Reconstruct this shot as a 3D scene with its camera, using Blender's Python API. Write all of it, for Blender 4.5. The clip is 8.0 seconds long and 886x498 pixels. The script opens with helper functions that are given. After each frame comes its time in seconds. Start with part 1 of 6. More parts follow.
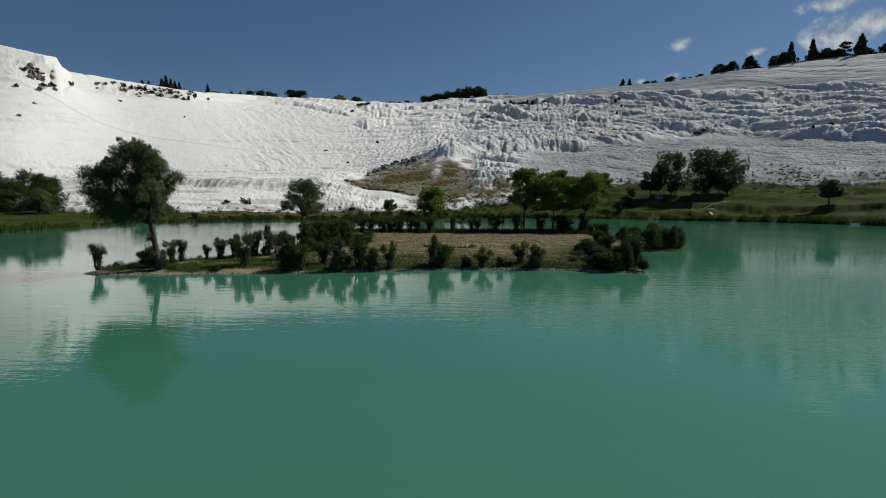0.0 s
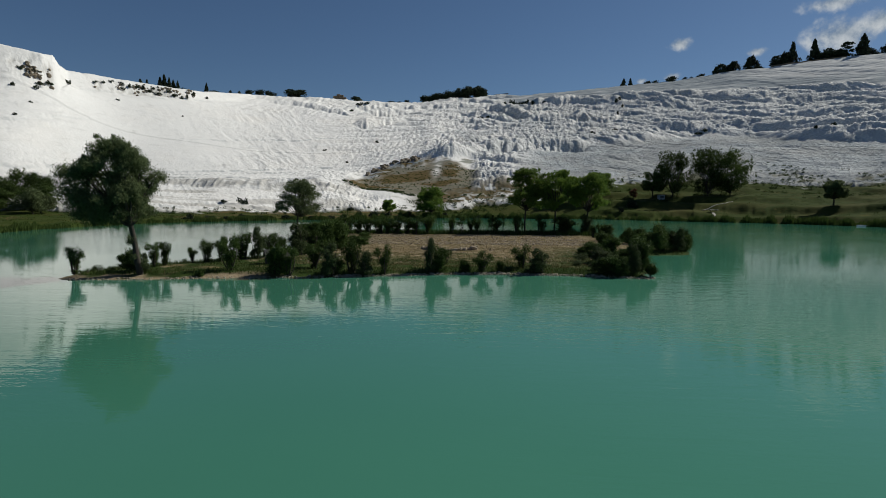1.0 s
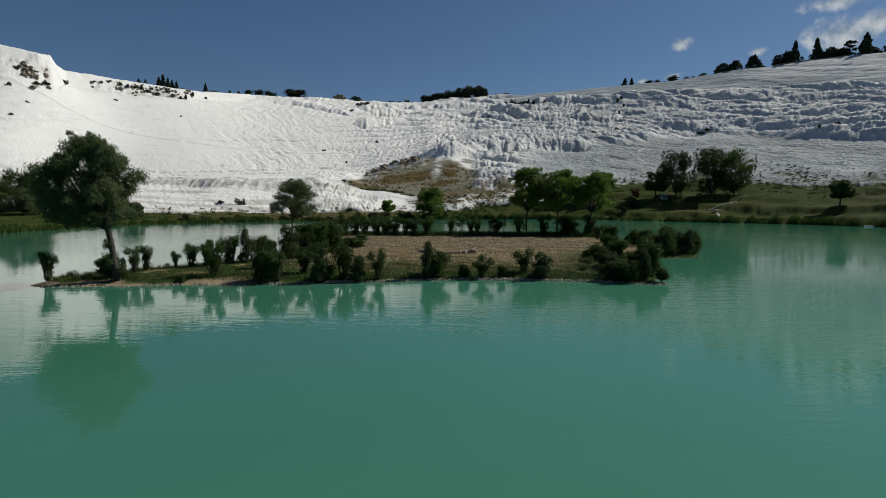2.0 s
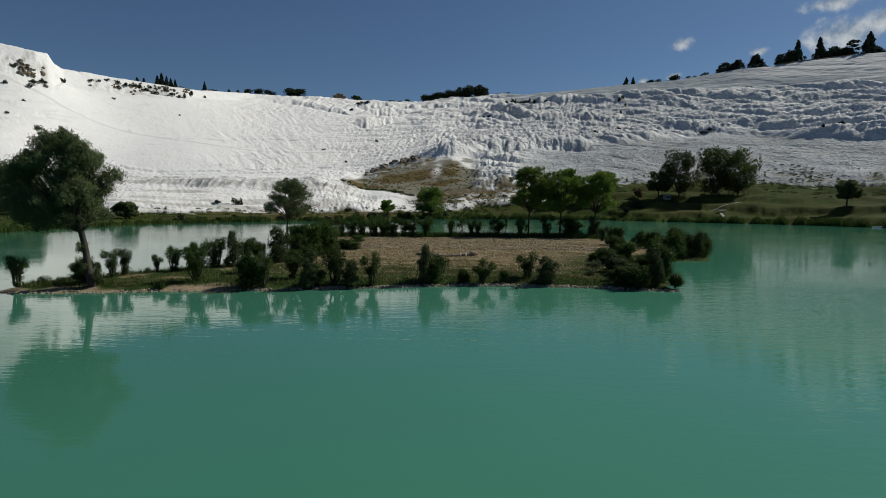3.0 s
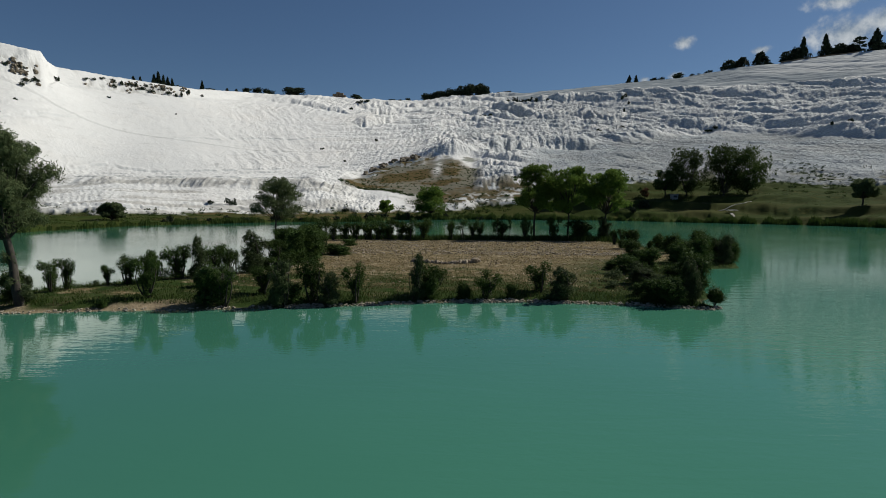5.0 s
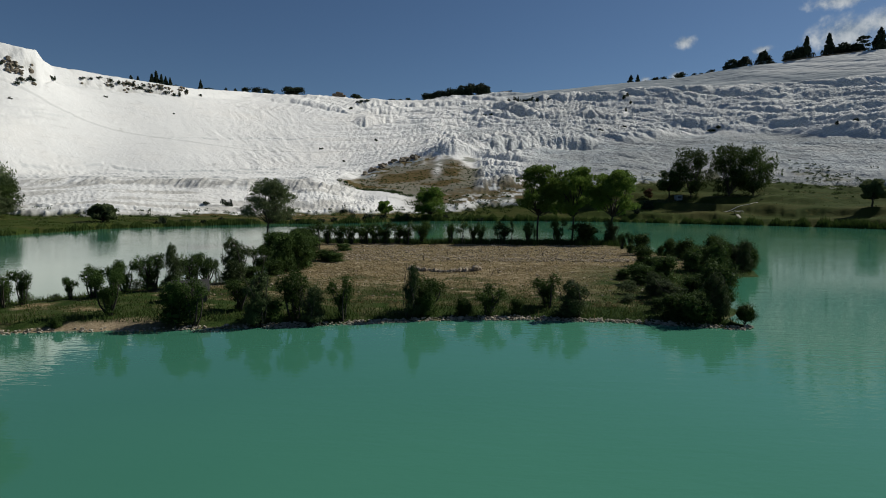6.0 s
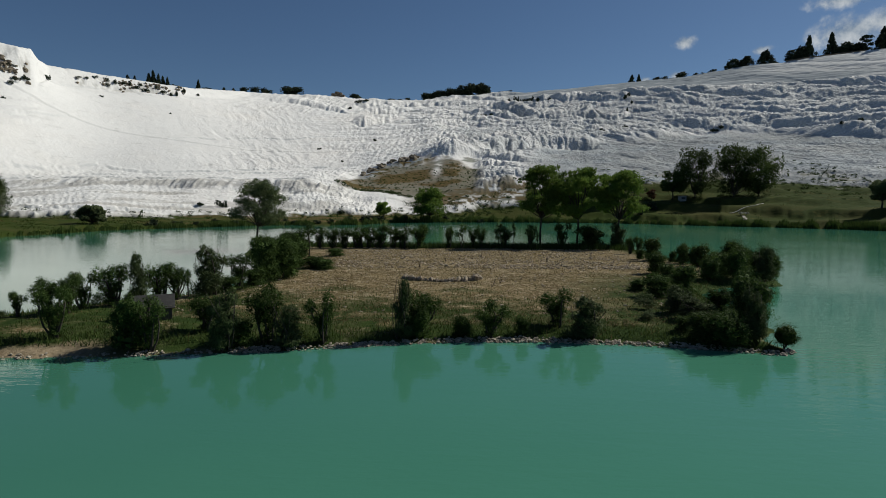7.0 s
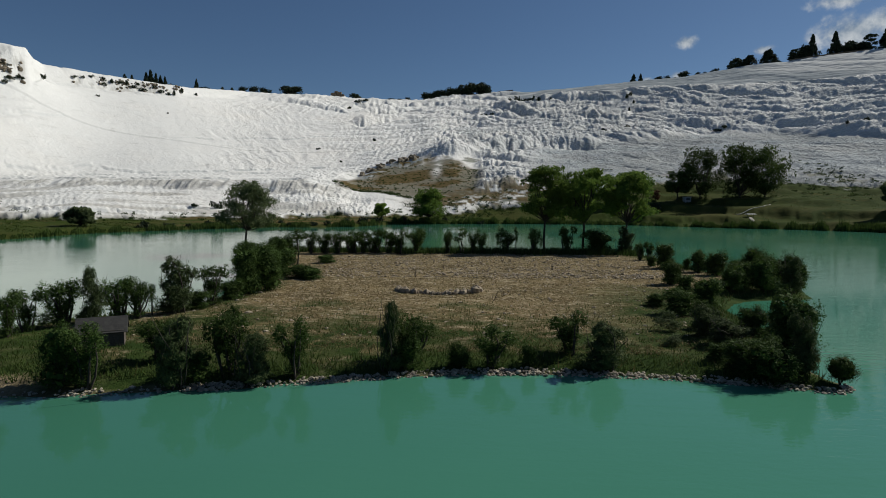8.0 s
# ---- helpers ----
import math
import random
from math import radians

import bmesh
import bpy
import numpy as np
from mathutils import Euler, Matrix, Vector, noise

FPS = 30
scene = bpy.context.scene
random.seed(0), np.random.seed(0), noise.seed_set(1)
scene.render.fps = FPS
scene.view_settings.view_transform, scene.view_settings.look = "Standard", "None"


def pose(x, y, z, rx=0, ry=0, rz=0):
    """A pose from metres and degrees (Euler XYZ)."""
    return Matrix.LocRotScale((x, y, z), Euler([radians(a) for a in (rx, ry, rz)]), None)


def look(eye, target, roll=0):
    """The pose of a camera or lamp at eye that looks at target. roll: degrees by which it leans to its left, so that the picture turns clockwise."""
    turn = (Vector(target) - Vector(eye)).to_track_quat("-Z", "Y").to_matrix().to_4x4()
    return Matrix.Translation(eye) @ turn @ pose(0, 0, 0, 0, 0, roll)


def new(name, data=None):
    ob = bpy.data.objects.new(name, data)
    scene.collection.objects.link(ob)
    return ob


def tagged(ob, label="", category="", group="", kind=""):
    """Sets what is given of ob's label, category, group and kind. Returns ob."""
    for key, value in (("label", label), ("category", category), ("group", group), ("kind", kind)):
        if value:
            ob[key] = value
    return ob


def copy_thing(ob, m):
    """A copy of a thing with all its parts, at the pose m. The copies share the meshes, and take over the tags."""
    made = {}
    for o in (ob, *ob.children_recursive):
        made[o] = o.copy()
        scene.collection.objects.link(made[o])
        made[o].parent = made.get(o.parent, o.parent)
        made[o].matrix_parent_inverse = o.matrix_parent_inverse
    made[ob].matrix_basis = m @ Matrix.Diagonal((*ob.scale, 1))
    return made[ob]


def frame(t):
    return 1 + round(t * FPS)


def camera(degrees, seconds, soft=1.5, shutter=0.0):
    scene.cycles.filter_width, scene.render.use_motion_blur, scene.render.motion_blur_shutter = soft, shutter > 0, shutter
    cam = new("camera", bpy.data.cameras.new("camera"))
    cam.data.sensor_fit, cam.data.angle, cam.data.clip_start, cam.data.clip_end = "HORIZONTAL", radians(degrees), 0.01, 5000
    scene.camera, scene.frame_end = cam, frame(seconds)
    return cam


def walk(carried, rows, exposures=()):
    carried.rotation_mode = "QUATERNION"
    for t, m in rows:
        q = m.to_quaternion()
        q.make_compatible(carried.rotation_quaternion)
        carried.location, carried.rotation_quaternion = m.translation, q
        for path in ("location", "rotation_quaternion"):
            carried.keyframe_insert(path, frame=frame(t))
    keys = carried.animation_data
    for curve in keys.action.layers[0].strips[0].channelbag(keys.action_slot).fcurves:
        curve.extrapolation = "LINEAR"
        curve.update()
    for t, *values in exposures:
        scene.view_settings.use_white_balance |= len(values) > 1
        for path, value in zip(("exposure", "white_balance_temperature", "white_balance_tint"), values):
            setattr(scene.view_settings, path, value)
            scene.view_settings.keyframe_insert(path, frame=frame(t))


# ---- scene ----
cam = camera(73.9, 8.0, soft=0.55)
PATH = [
    (0, (0.322, 1.357, 8.039), (0.23, 3.348, 7.879), 0.3),
    (0.5, (0.367, 3.104, 8.121), (0.274, 5.095, 7.961), 0.4),
    (1, (0.459, 4.949, 8.175), (0.367, 6.941, 8.015), 0.4),
    (1.5, (0.551, 6.882, 8.209), (0.457, 8.873, 8.05), 0.3),
    (3, (0.614, 12.896, 8.339), (0.518, 14.887, 8.179), 0.4),
    (3.5, (0.595, 14.954, 8.38), (0.498, 16.945, 8.219), 0.3),
    (4, (0.601, 17.113, 8.384), (0.503, 19.104, 8.224), 0.3),
    (4.5, (0.591, 19.381, 8.378), (0.492, 21.372, 8.217), 0.3),
    (6, (0.537, 27.008, 8.913), (0.435, 28.999, 8.752), 0.3),
    (6.5, (0.557, 29.736, 9.069), (0.455, 31.727, 8.908), 0.3),
    (7, (0.561, 32.612, 9.241), (0.459, 34.603, 9.081), 0.3),
    (7.5, (0.642, 35.459, 9.498), (0.539, 37.45, 9.338), 0.3),
    (8, (0.653, 38.416, 9.719), (0.549, 40.407, 9.559), 0.3),
]
walk(cam, [(t, look(eye, target, roll)) for t, eye, target, roll in PATH], [(0.0, 0.0, 6500, 6.0), (8.0, 0.0, 6500, 6.0)])

# ---- light: high sun from the right and a little ahead, clear sky ----
SUN_ELEV, SUN_AZ = 40.0, 60.0          # azimuth clockwise from +y
sun_way = Vector((math.sin(radians(SUN_AZ)) * math.cos(radians(SUN_ELEV)),
                  math.cos(radians(SUN_AZ)) * math.cos(radians(SUN_ELEV)), math.sin(radians(SUN_ELEV))))
sun = new("sun", bpy.data.lights.new("sun", "SUN"))
sun.data.energy, sun.data.angle, sun.data.color = 4.25, radians(0.55), (1.0, 0.95, 0.875)
sun.rotation_mode = "QUATERNION"
sun.rotation_quaternion = sun_way.to_track_quat("Z", "Y")
world = bpy.data.worlds.new("sky")
scene.world = world
world.use_nodes = True
wn = world.node_tree
wn.nodes.clear()
w_out = wn.nodes.new("ShaderNodeOutputWorld")
w_bg = wn.nodes.new("ShaderNodeBackground")
w_sky = wn.nodes.new("ShaderNodeTexSky")
w_sky.sky_type, w_sky.sun_disc = "NISHITA", False
w_sky.sun_elevation, w_sky.sun_rotation = radians(SUN_ELEV), radians(SUN_AZ)
w_sky.altitude, w_sky.air_density, w_sky.dust_density, w_sky.ozone_density = 1500, 1.0, 0.95, 6.0
w_bg.inputs["Strength"].default_value = 0.0505
wn.links.new(w_sky.outputs[0], w_bg.inputs["Color"])
wn.links.new(w_bg.outputs[0], w_out.inputs["Surface"])


# ---- materials ----
def node_mat(name):
    m = bpy.data.materials.new(name)
    m.use_nodes = True
    nt = m.node_tree
    return m, nt, nt.nodes["Principled BSDF"], nt.nodes["Material Output"]


def tex(nt, scale, detail=4, rough=0.55, stretch=None, coords="Object", dist=0.0):
    co = nt.nodes.new("ShaderNodeTexCoord")
    n = nt.nodes.new("ShaderNodeTexNoise")
    n.inputs["Scale"].default_value, n.inputs["Detail"].default_value = scale, detail
    n.inputs["Roughness"].default_value, n.inputs["Distortion"].default_value = rough, dist
    if stretch:
        mp = nt.nodes.new("ShaderNodeMapping")
        mp.inputs["Scale"].default_value = stretch
        nt.links.new(co.outputs[coords], mp.inputs["Vector"])
        nt.links.new(mp.outputs[0], n.inputs["Vector"])
    else:
        nt.links.new(co.outputs[coords], n.inputs["Vector"])
    return n.outputs["Fac"]


def ramp(nt, fac, stops):
    r = nt.nodes.new("ShaderNodeValToRGB")
    els = r.color_ramp.elements
    while len(els) < len(stops):
        els.new(0.5)
    for e, (p, c) in zip(els, stops):
        e.position, e.color = p, (*c, 1) if len(c) == 3 else c
    nt.links.new(fac, r.inputs["Fac"])
    return r.outputs["Color"]


def mix(nt, fac, a, b, kind="MIX"):
    m = nt.nodes.new("ShaderNodeMix")
    m.data_type, m.blend_type = "RGBA", kind
    for sock, v in ((m.inputs[0], fac), (m.inputs[6], a), (m.inputs[7], b)):
        if isinstance(v, (int, float)):
            sock.default_value = v
        elif isinstance(v, tuple):
            sock.default_value = (*v, 1)
        else:
            nt.links.new(v, sock)
    return m.outputs[2]


def bump(nt, bsdf, height, strength, distance):
    b = nt.nodes.new("ShaderNodeBump")
    b.inputs["Distance"].default_value = distance
    if isinstance(strength, float):
        b.inputs["Strength"].default_value = strength
    else:
        nt.links.new(strength, b.inputs["Strength"])
    nt.links.new(height, b.inputs["Height"])
    nt.links.new(b.outputs[0], bsdf.inputs["Normal"])


def attr(nt, name):
    a = nt.nodes.new("ShaderNodeAttribute")
    a.attribute_name = name
    return a.outputs["Fac"]


def simple_mat(name, dark, light, scale, roughness=0.8, bump_d=0.0, stretch=None):
    m, nt, b, _ = node_mat(name)
    f = tex(nt, scale, 5, 0.6, stretch)
    nt.links.new(ramp(nt, f, [(0.3, dark), (0.7, light)]), b.inputs["Base Color"])
    b.inputs["Roughness"].default_value = roughness
    if bump_d:
        bump(nt, b, tex(nt, scale * 4, 4, 0.6, stretch), 0.8, bump_d)
    return m


def leaf_mat(name, dark, light, glow=0.25):
    """Leaves: colour varies from clump to clump and leaf to leaf, some light comes through."""
    m, nt, b, out = node_mat(name)
    g = nt.nodes.new("ShaderNodeNewGeometry")
    o = nt.nodes.new("ShaderNodeObjectInfo")
    big = tex(nt, 0.9, 2, 0.5)
    c = mix(nt, g.outputs["Random Per Island"], dark, light)
    c = mix(nt, ramp(nt, big, [(0.35, (0, 0, 0)), (0.7, (1, 1, 1))]), c, mix(nt, 0.5, c, light))
    h = nt.nodes.new("ShaderNodeHueSaturation")
    mr = nt.nodes.new("ShaderNodeMapRange")
    mr.inputs[3].default_value, mr.inputs[4].default_value = 0.75, 1.2
    nt.links.new(o.outputs["Random"], mr.inputs[0])
    nt.links.new(mr.outputs[0], h.inputs["Value"])
    nt.links.new(c, h.inputs["Color"])
    nt.links.new(h.outputs[0], b.inputs["Base Color"])
    b.inputs["Roughness"].default_value = 0.75
    b.inputs["Specular IOR Level"].default_value = 0.1
    t = nt.nodes.new("ShaderNodeBsdfTranslucent")
    nt.links.new(h.outputs[0], t.inputs["Color"])
    s = nt.nodes.new("ShaderNodeMixShader")
    s.inputs[0].default_value = glow
    nt.links.new(b.outputs[0], s.inputs[1])
    nt.links.new(t.outputs[0], s.inputs[2])
    nt.links.new(s.outputs[0], out.inputs["Surface"])
    return m


def ground_mat():
    """White travertine with grey and cream stains and painted blue-grey shade; meadow and bare earth where the plan has
    them.
    """
    m, nt, b, _ = node_mat("travertine_and_meadow")
    big = tex(nt, 0.012, 6, 0.6)
    streak = tex(nt, 0.05, 6, 0.65, (1, 1, 3.5), dist=1.5)
    fine = tex(nt, 0.6, 5, 0.65)
    white = ramp(nt, streak, [(0.25, (0.60, 0.585, 0.555)), (0.42, (0.745, 0.73, 0.70)), (0.75, (0.80, 0.787, 0.758))])
    white = mix(nt, ramp(nt, big, [(0.5, (0, 0, 0)), (0.72, (0.5, 0.5, 0.5))]), white, (0.80, 0.755, 0.69))
    white = mix(nt, ramp(nt, fine, [(0.22, (0.5, 0.5, 0.5)), (0.38, (0, 0, 0))]), white, (0.5, 0.48, 0.45))
    stain_shade = attr(nt, "stain_shade")
    # dark specks painted in for small shadowed pits of the rock
    pit_shade = tex(nt, 0.8, 6, 0.7)
    white = mix(nt, ramp(nt, pit_shade, [(0.60, (0, 0, 0)), (0.72, (0.45, 0.45, 0.45))]), white, (0.45, 0.43, 0.40))
    # blue-grey crusts, with the far slope's skylit shade painted in
    white = mix(nt, stain_shade, white, (0.235, 0.272, 0.295))
    gn = tex(nt, 0.09, 6, 0.7)
    gf = tex(nt, 1.3, 4, 0.7)
    grass = ramp(nt, gn, [(0.3, (0.017, 0.031, 0.005)), (0.47, (0.038, 0.053, 0.009)), (0.56, (0.024, 0.040, 0.007)), (0.7, (0.090, 0.084, 0.020))])
    broad = tex(nt, 0.022, 5, 0.6, (1, 2.2, 1))
    grass = mix(nt, ramp(nt, broad, [(0.47, (0, 0, 0)), (0.62, (0.7, 0.7, 0.7))]), grass, (0.062, 0.060, 0.018))
    grass = mix(nt, ramp(nt, gf, [(0.4, (0, 0, 0)), (0.7, (0.6, 0.6, 0.6))]), grass, (0.035, 0.05, 0.015))
    earth = ramp(nt, tex(nt, 0.34, 8, 0.8), [(0.3, (0.050, 0.046, 0.018)), (0.46, (0.125, 0.088, 0.040)), (0.58, (0.075, 0.066, 0.025)), (0.78, (0.20, 0.155, 0.085))])
    c = mix(nt, attr(nt, "grass"), white, grass)
    c = mix(nt, attr(nt, "earth"), c, earth)
    nt.links.new(c, b.inputs["Base Color"])
    b.inputs["Roughness"].default_value = 0.9
    b.inputs["Specular IOR Level"].default_value = 0.03
    lines = tex(nt, 0.30, 5, 0.66, (1, 1, 0.7), dist=0.6)
    lines.node.noise_type = "RIDGED_MULTIFRACTAL"
    lines.node.inputs["Offset"].default_value, lines.node.inputs["Gain"].default_value = 0.9, 1.6
    grain = tex(nt, 0.7, 4, 0.65, (1, 1, 1.6))
    bump(nt, b, mix(nt, 0.5, lines, grain), attr(nt, "broken"), 1.35)
    return m


def island_mat():
    m, nt, b, _ = node_mat("island_soil")
    n1 = tex(nt, 0.25, 6, 0.7)
    n2 = tex(nt, 3.0, 5, 0.7)
    dry = ramp(nt, n1, [(0.3, (0.062, 0.046, 0.021)), (0.5, (0.128, 0.094, 0.045)), (0.7, (0.225, 0.170, 0.088))])
    dry = mix(nt, ramp(nt, n2, [(0.50, (0, 0, 0)), (0.62, (0.9, 0.9, 0.9))]), dry, (0.38, 0.31, 0.20))
    dry = mix(nt, ramp(nt, tex(nt, 1.1, 5, 0.7), [(0.5, (0, 0, 0)), (0.7, (0.7, 0.7, 0.7))]), dry, (0.075, 0.07, 0.032))
    litter = tex(nt, 0.9, 6, 0.72, (0.7, 1.6, 1))
    dry = mix(nt, ramp(nt, litter, [(0.55, (0, 0, 0)), (0.61, (0.75, 0.75, 0.75))]), dry, (0.40, 0.335, 0.23))
    grass = ramp(nt, tex(nt, 0.8, 6, 0.7), [(0.3, (0.016, 0.034, 0.008)), (0.55, (0.034, 0.056, 0.014)), (0.75, (0.085, 0.088, 0.033))])
    c = mix(nt, attr(nt, "grass"), dry, grass)
    c = mix(nt, attr(nt, "sand"), c, ramp(nt, n2, [(0.3, (0.175, 0.135, 0.082)), (0.7, (0.37, 0.295, 0.195))]))
    nt.links.new(c, b.inputs["Base Color"])
    b.inputs["Roughness"].default_value = 0.95
    b.inputs["Specular IOR Level"].default_value = 0.04
    bump(nt, b, tex(nt, 5.0, 6, 0.7), 1.0, 0.12)
    return m


def water_mat():
    """Milky green mineral water under a lightly rippled surface."""
    m, nt, b, _ = node_mat("milky_green_water")
    c = ramp(nt, tex(nt, 0.02, 4, 0.5), [(0.35, (0.048, 0.184, 0.114)), (0.65, (0.060, 0.211, 0.135))])
    # brighter towards the right: the sky's sheen put into the water colour
    co = nt.nodes.new("ShaderNodeTexCoord")
    sep = nt.nodes.new("ShaderNodeSeparateXYZ")
    nt.links.new(co.outputs["Object"], sep.inputs[0])
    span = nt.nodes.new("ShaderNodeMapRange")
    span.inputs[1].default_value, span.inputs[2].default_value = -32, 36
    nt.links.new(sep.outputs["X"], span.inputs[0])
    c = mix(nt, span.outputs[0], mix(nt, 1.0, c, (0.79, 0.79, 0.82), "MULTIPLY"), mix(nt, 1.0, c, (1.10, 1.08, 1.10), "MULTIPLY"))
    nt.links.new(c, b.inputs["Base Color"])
    b.inputs["Roughness"].default_value = 0.028
    b.inputs["IOR"].default_value = 1.333
    calm = ramp(nt, tex(nt, 0.018, 3, 0.5), [(0.4, (0.16, 0.16, 0.16)), (0.66, (1, 1, 1))])
    r1 = tex(nt, 0.8, 3, 0.55, (0.32, 1.3, 1), dist=0.4)
    r2 = tex(nt, 3.2, 2, 0.5, (0.5, 1.2, 1))
    h = mix(nt, 0.3, r1, r2)
    h = mix(nt, 1.0, h, calm, "MULTIPLY")
    bump(nt, b, h, 0.5, 0.080)
    return m


TRAVERTINE = ground_mat()
ISLAND_SOIL = island_mat()
WATER = water_mat()
BARK = simple_mat("bark", (0.02, 0.016, 0.012), (0.07, 0.058, 0.045), 6, 0.9, 0.02, (1, 1, 0.25))
LEAF_DARK = leaf_mat("shrub_leaves", (0.021, 0.040, 0.010), (0.068, 0.112, 0.027), 0.32)
LEAF_GREY = leaf_mat("willow_leaves", (0.030, 0.048, 0.018), (0.085, 0.115, 0.045))
LEAF_BRIGHT = leaf_mat("bright_leaves", (0.060, 0.118, 0.021), (0.200, 0.290, 0.058), 0.50)
LEAF_PINE = leaf_mat("conifer_needles", (0.013, 0.022, 0.013), (0.040, 0.055, 0.030), 0.12)
LEAF_WILLOW = leaf_mat("fine_willow_leaves", (0.050, 0.078, 0.034), (0.140, 0.172, 0.078), 0.45)
LEAF_RED = leaf_mat("reddish_leaves", (0.045, 0.022, 0.012), (0.12, 0.06, 0.03), 0.25)
LEAF_MID = leaf_mat("tree_leaves", (0.026, 0.046, 0.012), (0.080, 0.118, 0.032), 0.38)
LEAF_REED = leaf_mat("reed_blades", (0.024, 0.046, 0.010), (0.072, 0.105, 0.026))
LEAF_STRAW = leaf_mat("dry_grass_blades", (0.080, 0.064, 0.027), (0.225, 0.175, 0.088))
STONE = simple_mat("pale_stone", (0.15, 0.125, 0.09), (0.43, 0.38, 0.30), 2.5, 0.9, 0.05)
WOOD = simple_mat("weathered_wood", (0.05, 0.042, 0.034), (0.12, 0.10, 0.08), 5, 0.85, 0.01, (1, 1, 6))
ROOF = simple_mat("dark_roofing", (0.018, 0.018, 0.018), (0.045, 0.043, 0.04), 5, 0.8, 0.01)
PAINT = simple_mat("white_paint", (0.68, 0.67, 0.65), (0.80, 0.80, 0.78), 1.5, 0.6)
DARK = simple_mat("dark_panel", (0.03, 0.03, 0.035), (0.06, 0.06, 0.065), 3, 0.4)
GRAVEL = simple_mat("pale_gravel", (0.26, 0.24, 0.21), (0.46, 0.43, 0.38), 3, 0.95, 0.03)


# ---- geometry helpers ----
def mesh_np(name, verts, faces, smooth=False):
    """A mesh from arrays of vertices and of equal-sided faces."""
    verts, faces = np.asarray(verts, dtype=np.float32), np.asarray(faces, dtype=np.int32)
    me = bpy.data.meshes.new(name)
    k = faces.shape[1]
    me.vertices.add(len(verts))
    me.vertices.foreach_set("co", verts.ravel())
    me.loops.add(faces.size)
    me.loops.foreach_set("vertex_index", faces.ravel())
    me.polygons.add(len(faces))
    me.polygons.foreach_set("loop_start", np.arange(0, faces.size, k, dtype=np.int32))
    me.polygons.foreach_set("loop_total", np.full(len(faces), k, dtype=np.int32))
    me.polygons.foreach_set("use_smooth", np.full(len(faces), smooth))
    me.update(calc_edges=True)
    return me


def put_attr(me, name, values):
    a = me.attributes.new(name, "FLOAT", "POINT")
    a.data.foreach_set("value", np.asarray(values, dtype=np.float32))


def part(name, data, material, parent=None, label=""):
    """Links a mesh or bmesh as one object under a thing or a part."""
    if isinstance(data, bmesh.types.BMesh):
        me = bpy.data.meshes.new(name)
        data.to_mesh(me)
        data.free()
        data = me
    if material and not data.materials:
        data.materials.append(material)
    ob = new(name, data)
    if parent:
        ob.parent = parent
    if label:
        ob["label"] = label
    return ob


def lattice(ix, iy, seed):
    n = (ix.astype(np.int64) * 374761393 + iy.astype(np.int64) * 668265263 + seed * 974634541) & 0xFFFFFFFF
    n = ((n ^ (n >> 13)) * 1274126177) & 0xFFFFFFFF
    return ((n ^ (n >> 16)) & 0xFFFF) / 65535.0


def vnoise(x, y, seed=0):
    """Smooth value noise in 0..1."""
    x0, y0 = np.floor(x), np.floor(y)
    fx, fy = x - x0, y - y0
    fx, fy = fx ** 3 * (fx * (fx * 6 - 15) + 10), fy ** 3 * (fy * (fy * 6 - 15) + 10)
    a, b = lattice(x0, y0, seed), lattice(x0 + 1, y0, seed)
    c, d = lattice(x0, y0 + 1, seed), lattice(x0 + 1, y0 + 1, seed)
    return (a + (b - a) * fx) * (1 - fy) + (c + (d - c) * fx) * fy


def fbm(x, y, octaves=4, seed=0, gain=0.5):
    total, amp, norm = 0, 1.0, 0.0
    for k in range(octaves):
        total = total + amp * vnoise(x * 2 ** k + 17.3 * k, y * 2 ** k - 9.1 * k, seed + k)
        norm += amp
        amp *= gain
    return total / norm


def pillow(x, y, octaves=3, seed=0):
    """Rounded lobes with sharp creases between them, 0 in the creases."""
    total, amp, norm = 0, 1.0, 0.0
    for k in range(octaves):
        total = total + amp * np.abs(2 * vnoise(x * 2 ** k + 5.7 * k, y * 2 ** k + 3.3 * k, seed + k) - 1)
        norm += amp
        amp *= 0.5
    return total / norm


def smooth01(a, b, x):
    t = np.clip((x - a) / (b - a), 0, 1)
    return t * t * (3 - 2 * t)


# ---- the hillside: lines across it by bearing from the lake, as (degrees, metres, height) ----
CX, CY = 0.0, 15.0
SHORE = [(-180, 150), (-120, 150), (-75, 150), (-55, 155), (-42.3, 166), (-38.4, 185), (-34.2, 199), (-29.9, 220), (-25.8, 230), (-21.8, 237),
         (-17.2, 247), (-13.2, 245), (-10.1, 251), (-6.6, 277), (3.4, 288), (9.5, 291), (13.5, 291), (20.7, 278),
         (25.0, 277), (29.7, 273), (34.7, 264), (40, 245), (55, 200), (75, 170), (120, 150), (180, 150)]
FOOT = [(-39.6, 286, 3.4), (-31.9, 259, 3.1), (-26.2, 271, 3.2), (-20.4, 272, 2.7), (-14.8, 284, 2.4), (-10.0, 289, 3.2),
        (-4.0, 305, 3.3), (2.5, 320, 6.2), (6.8, 325, 10.7), (11.5, 342, 17.2), (16.5, 370, 22.0), (21.2, 397, 25.5),
        (25.6, 394, 21.6), (29.7, 380, 17.8), (34.0, 392, 21.3)]
TERRACE = [(-39.6, 383, 18.4), (-31.9, 359, 19.9), (-26.2, 351, 19.5), (-20.4, 341, 19.2), (-14.8, 341, 19.1), (-10.0, 335, 13.5),
           (-4.0, 331, 12.1), (2.5, 345, 15.7), (6.8, 368, 22.1), (11.5, 393, 27.7), (16.5, 412, 30.2), (21.1, 434, 34.6),
           (25.5, 442, 36.1), (29.6, 454, 35.9), (33.9, 464, 37.1)]
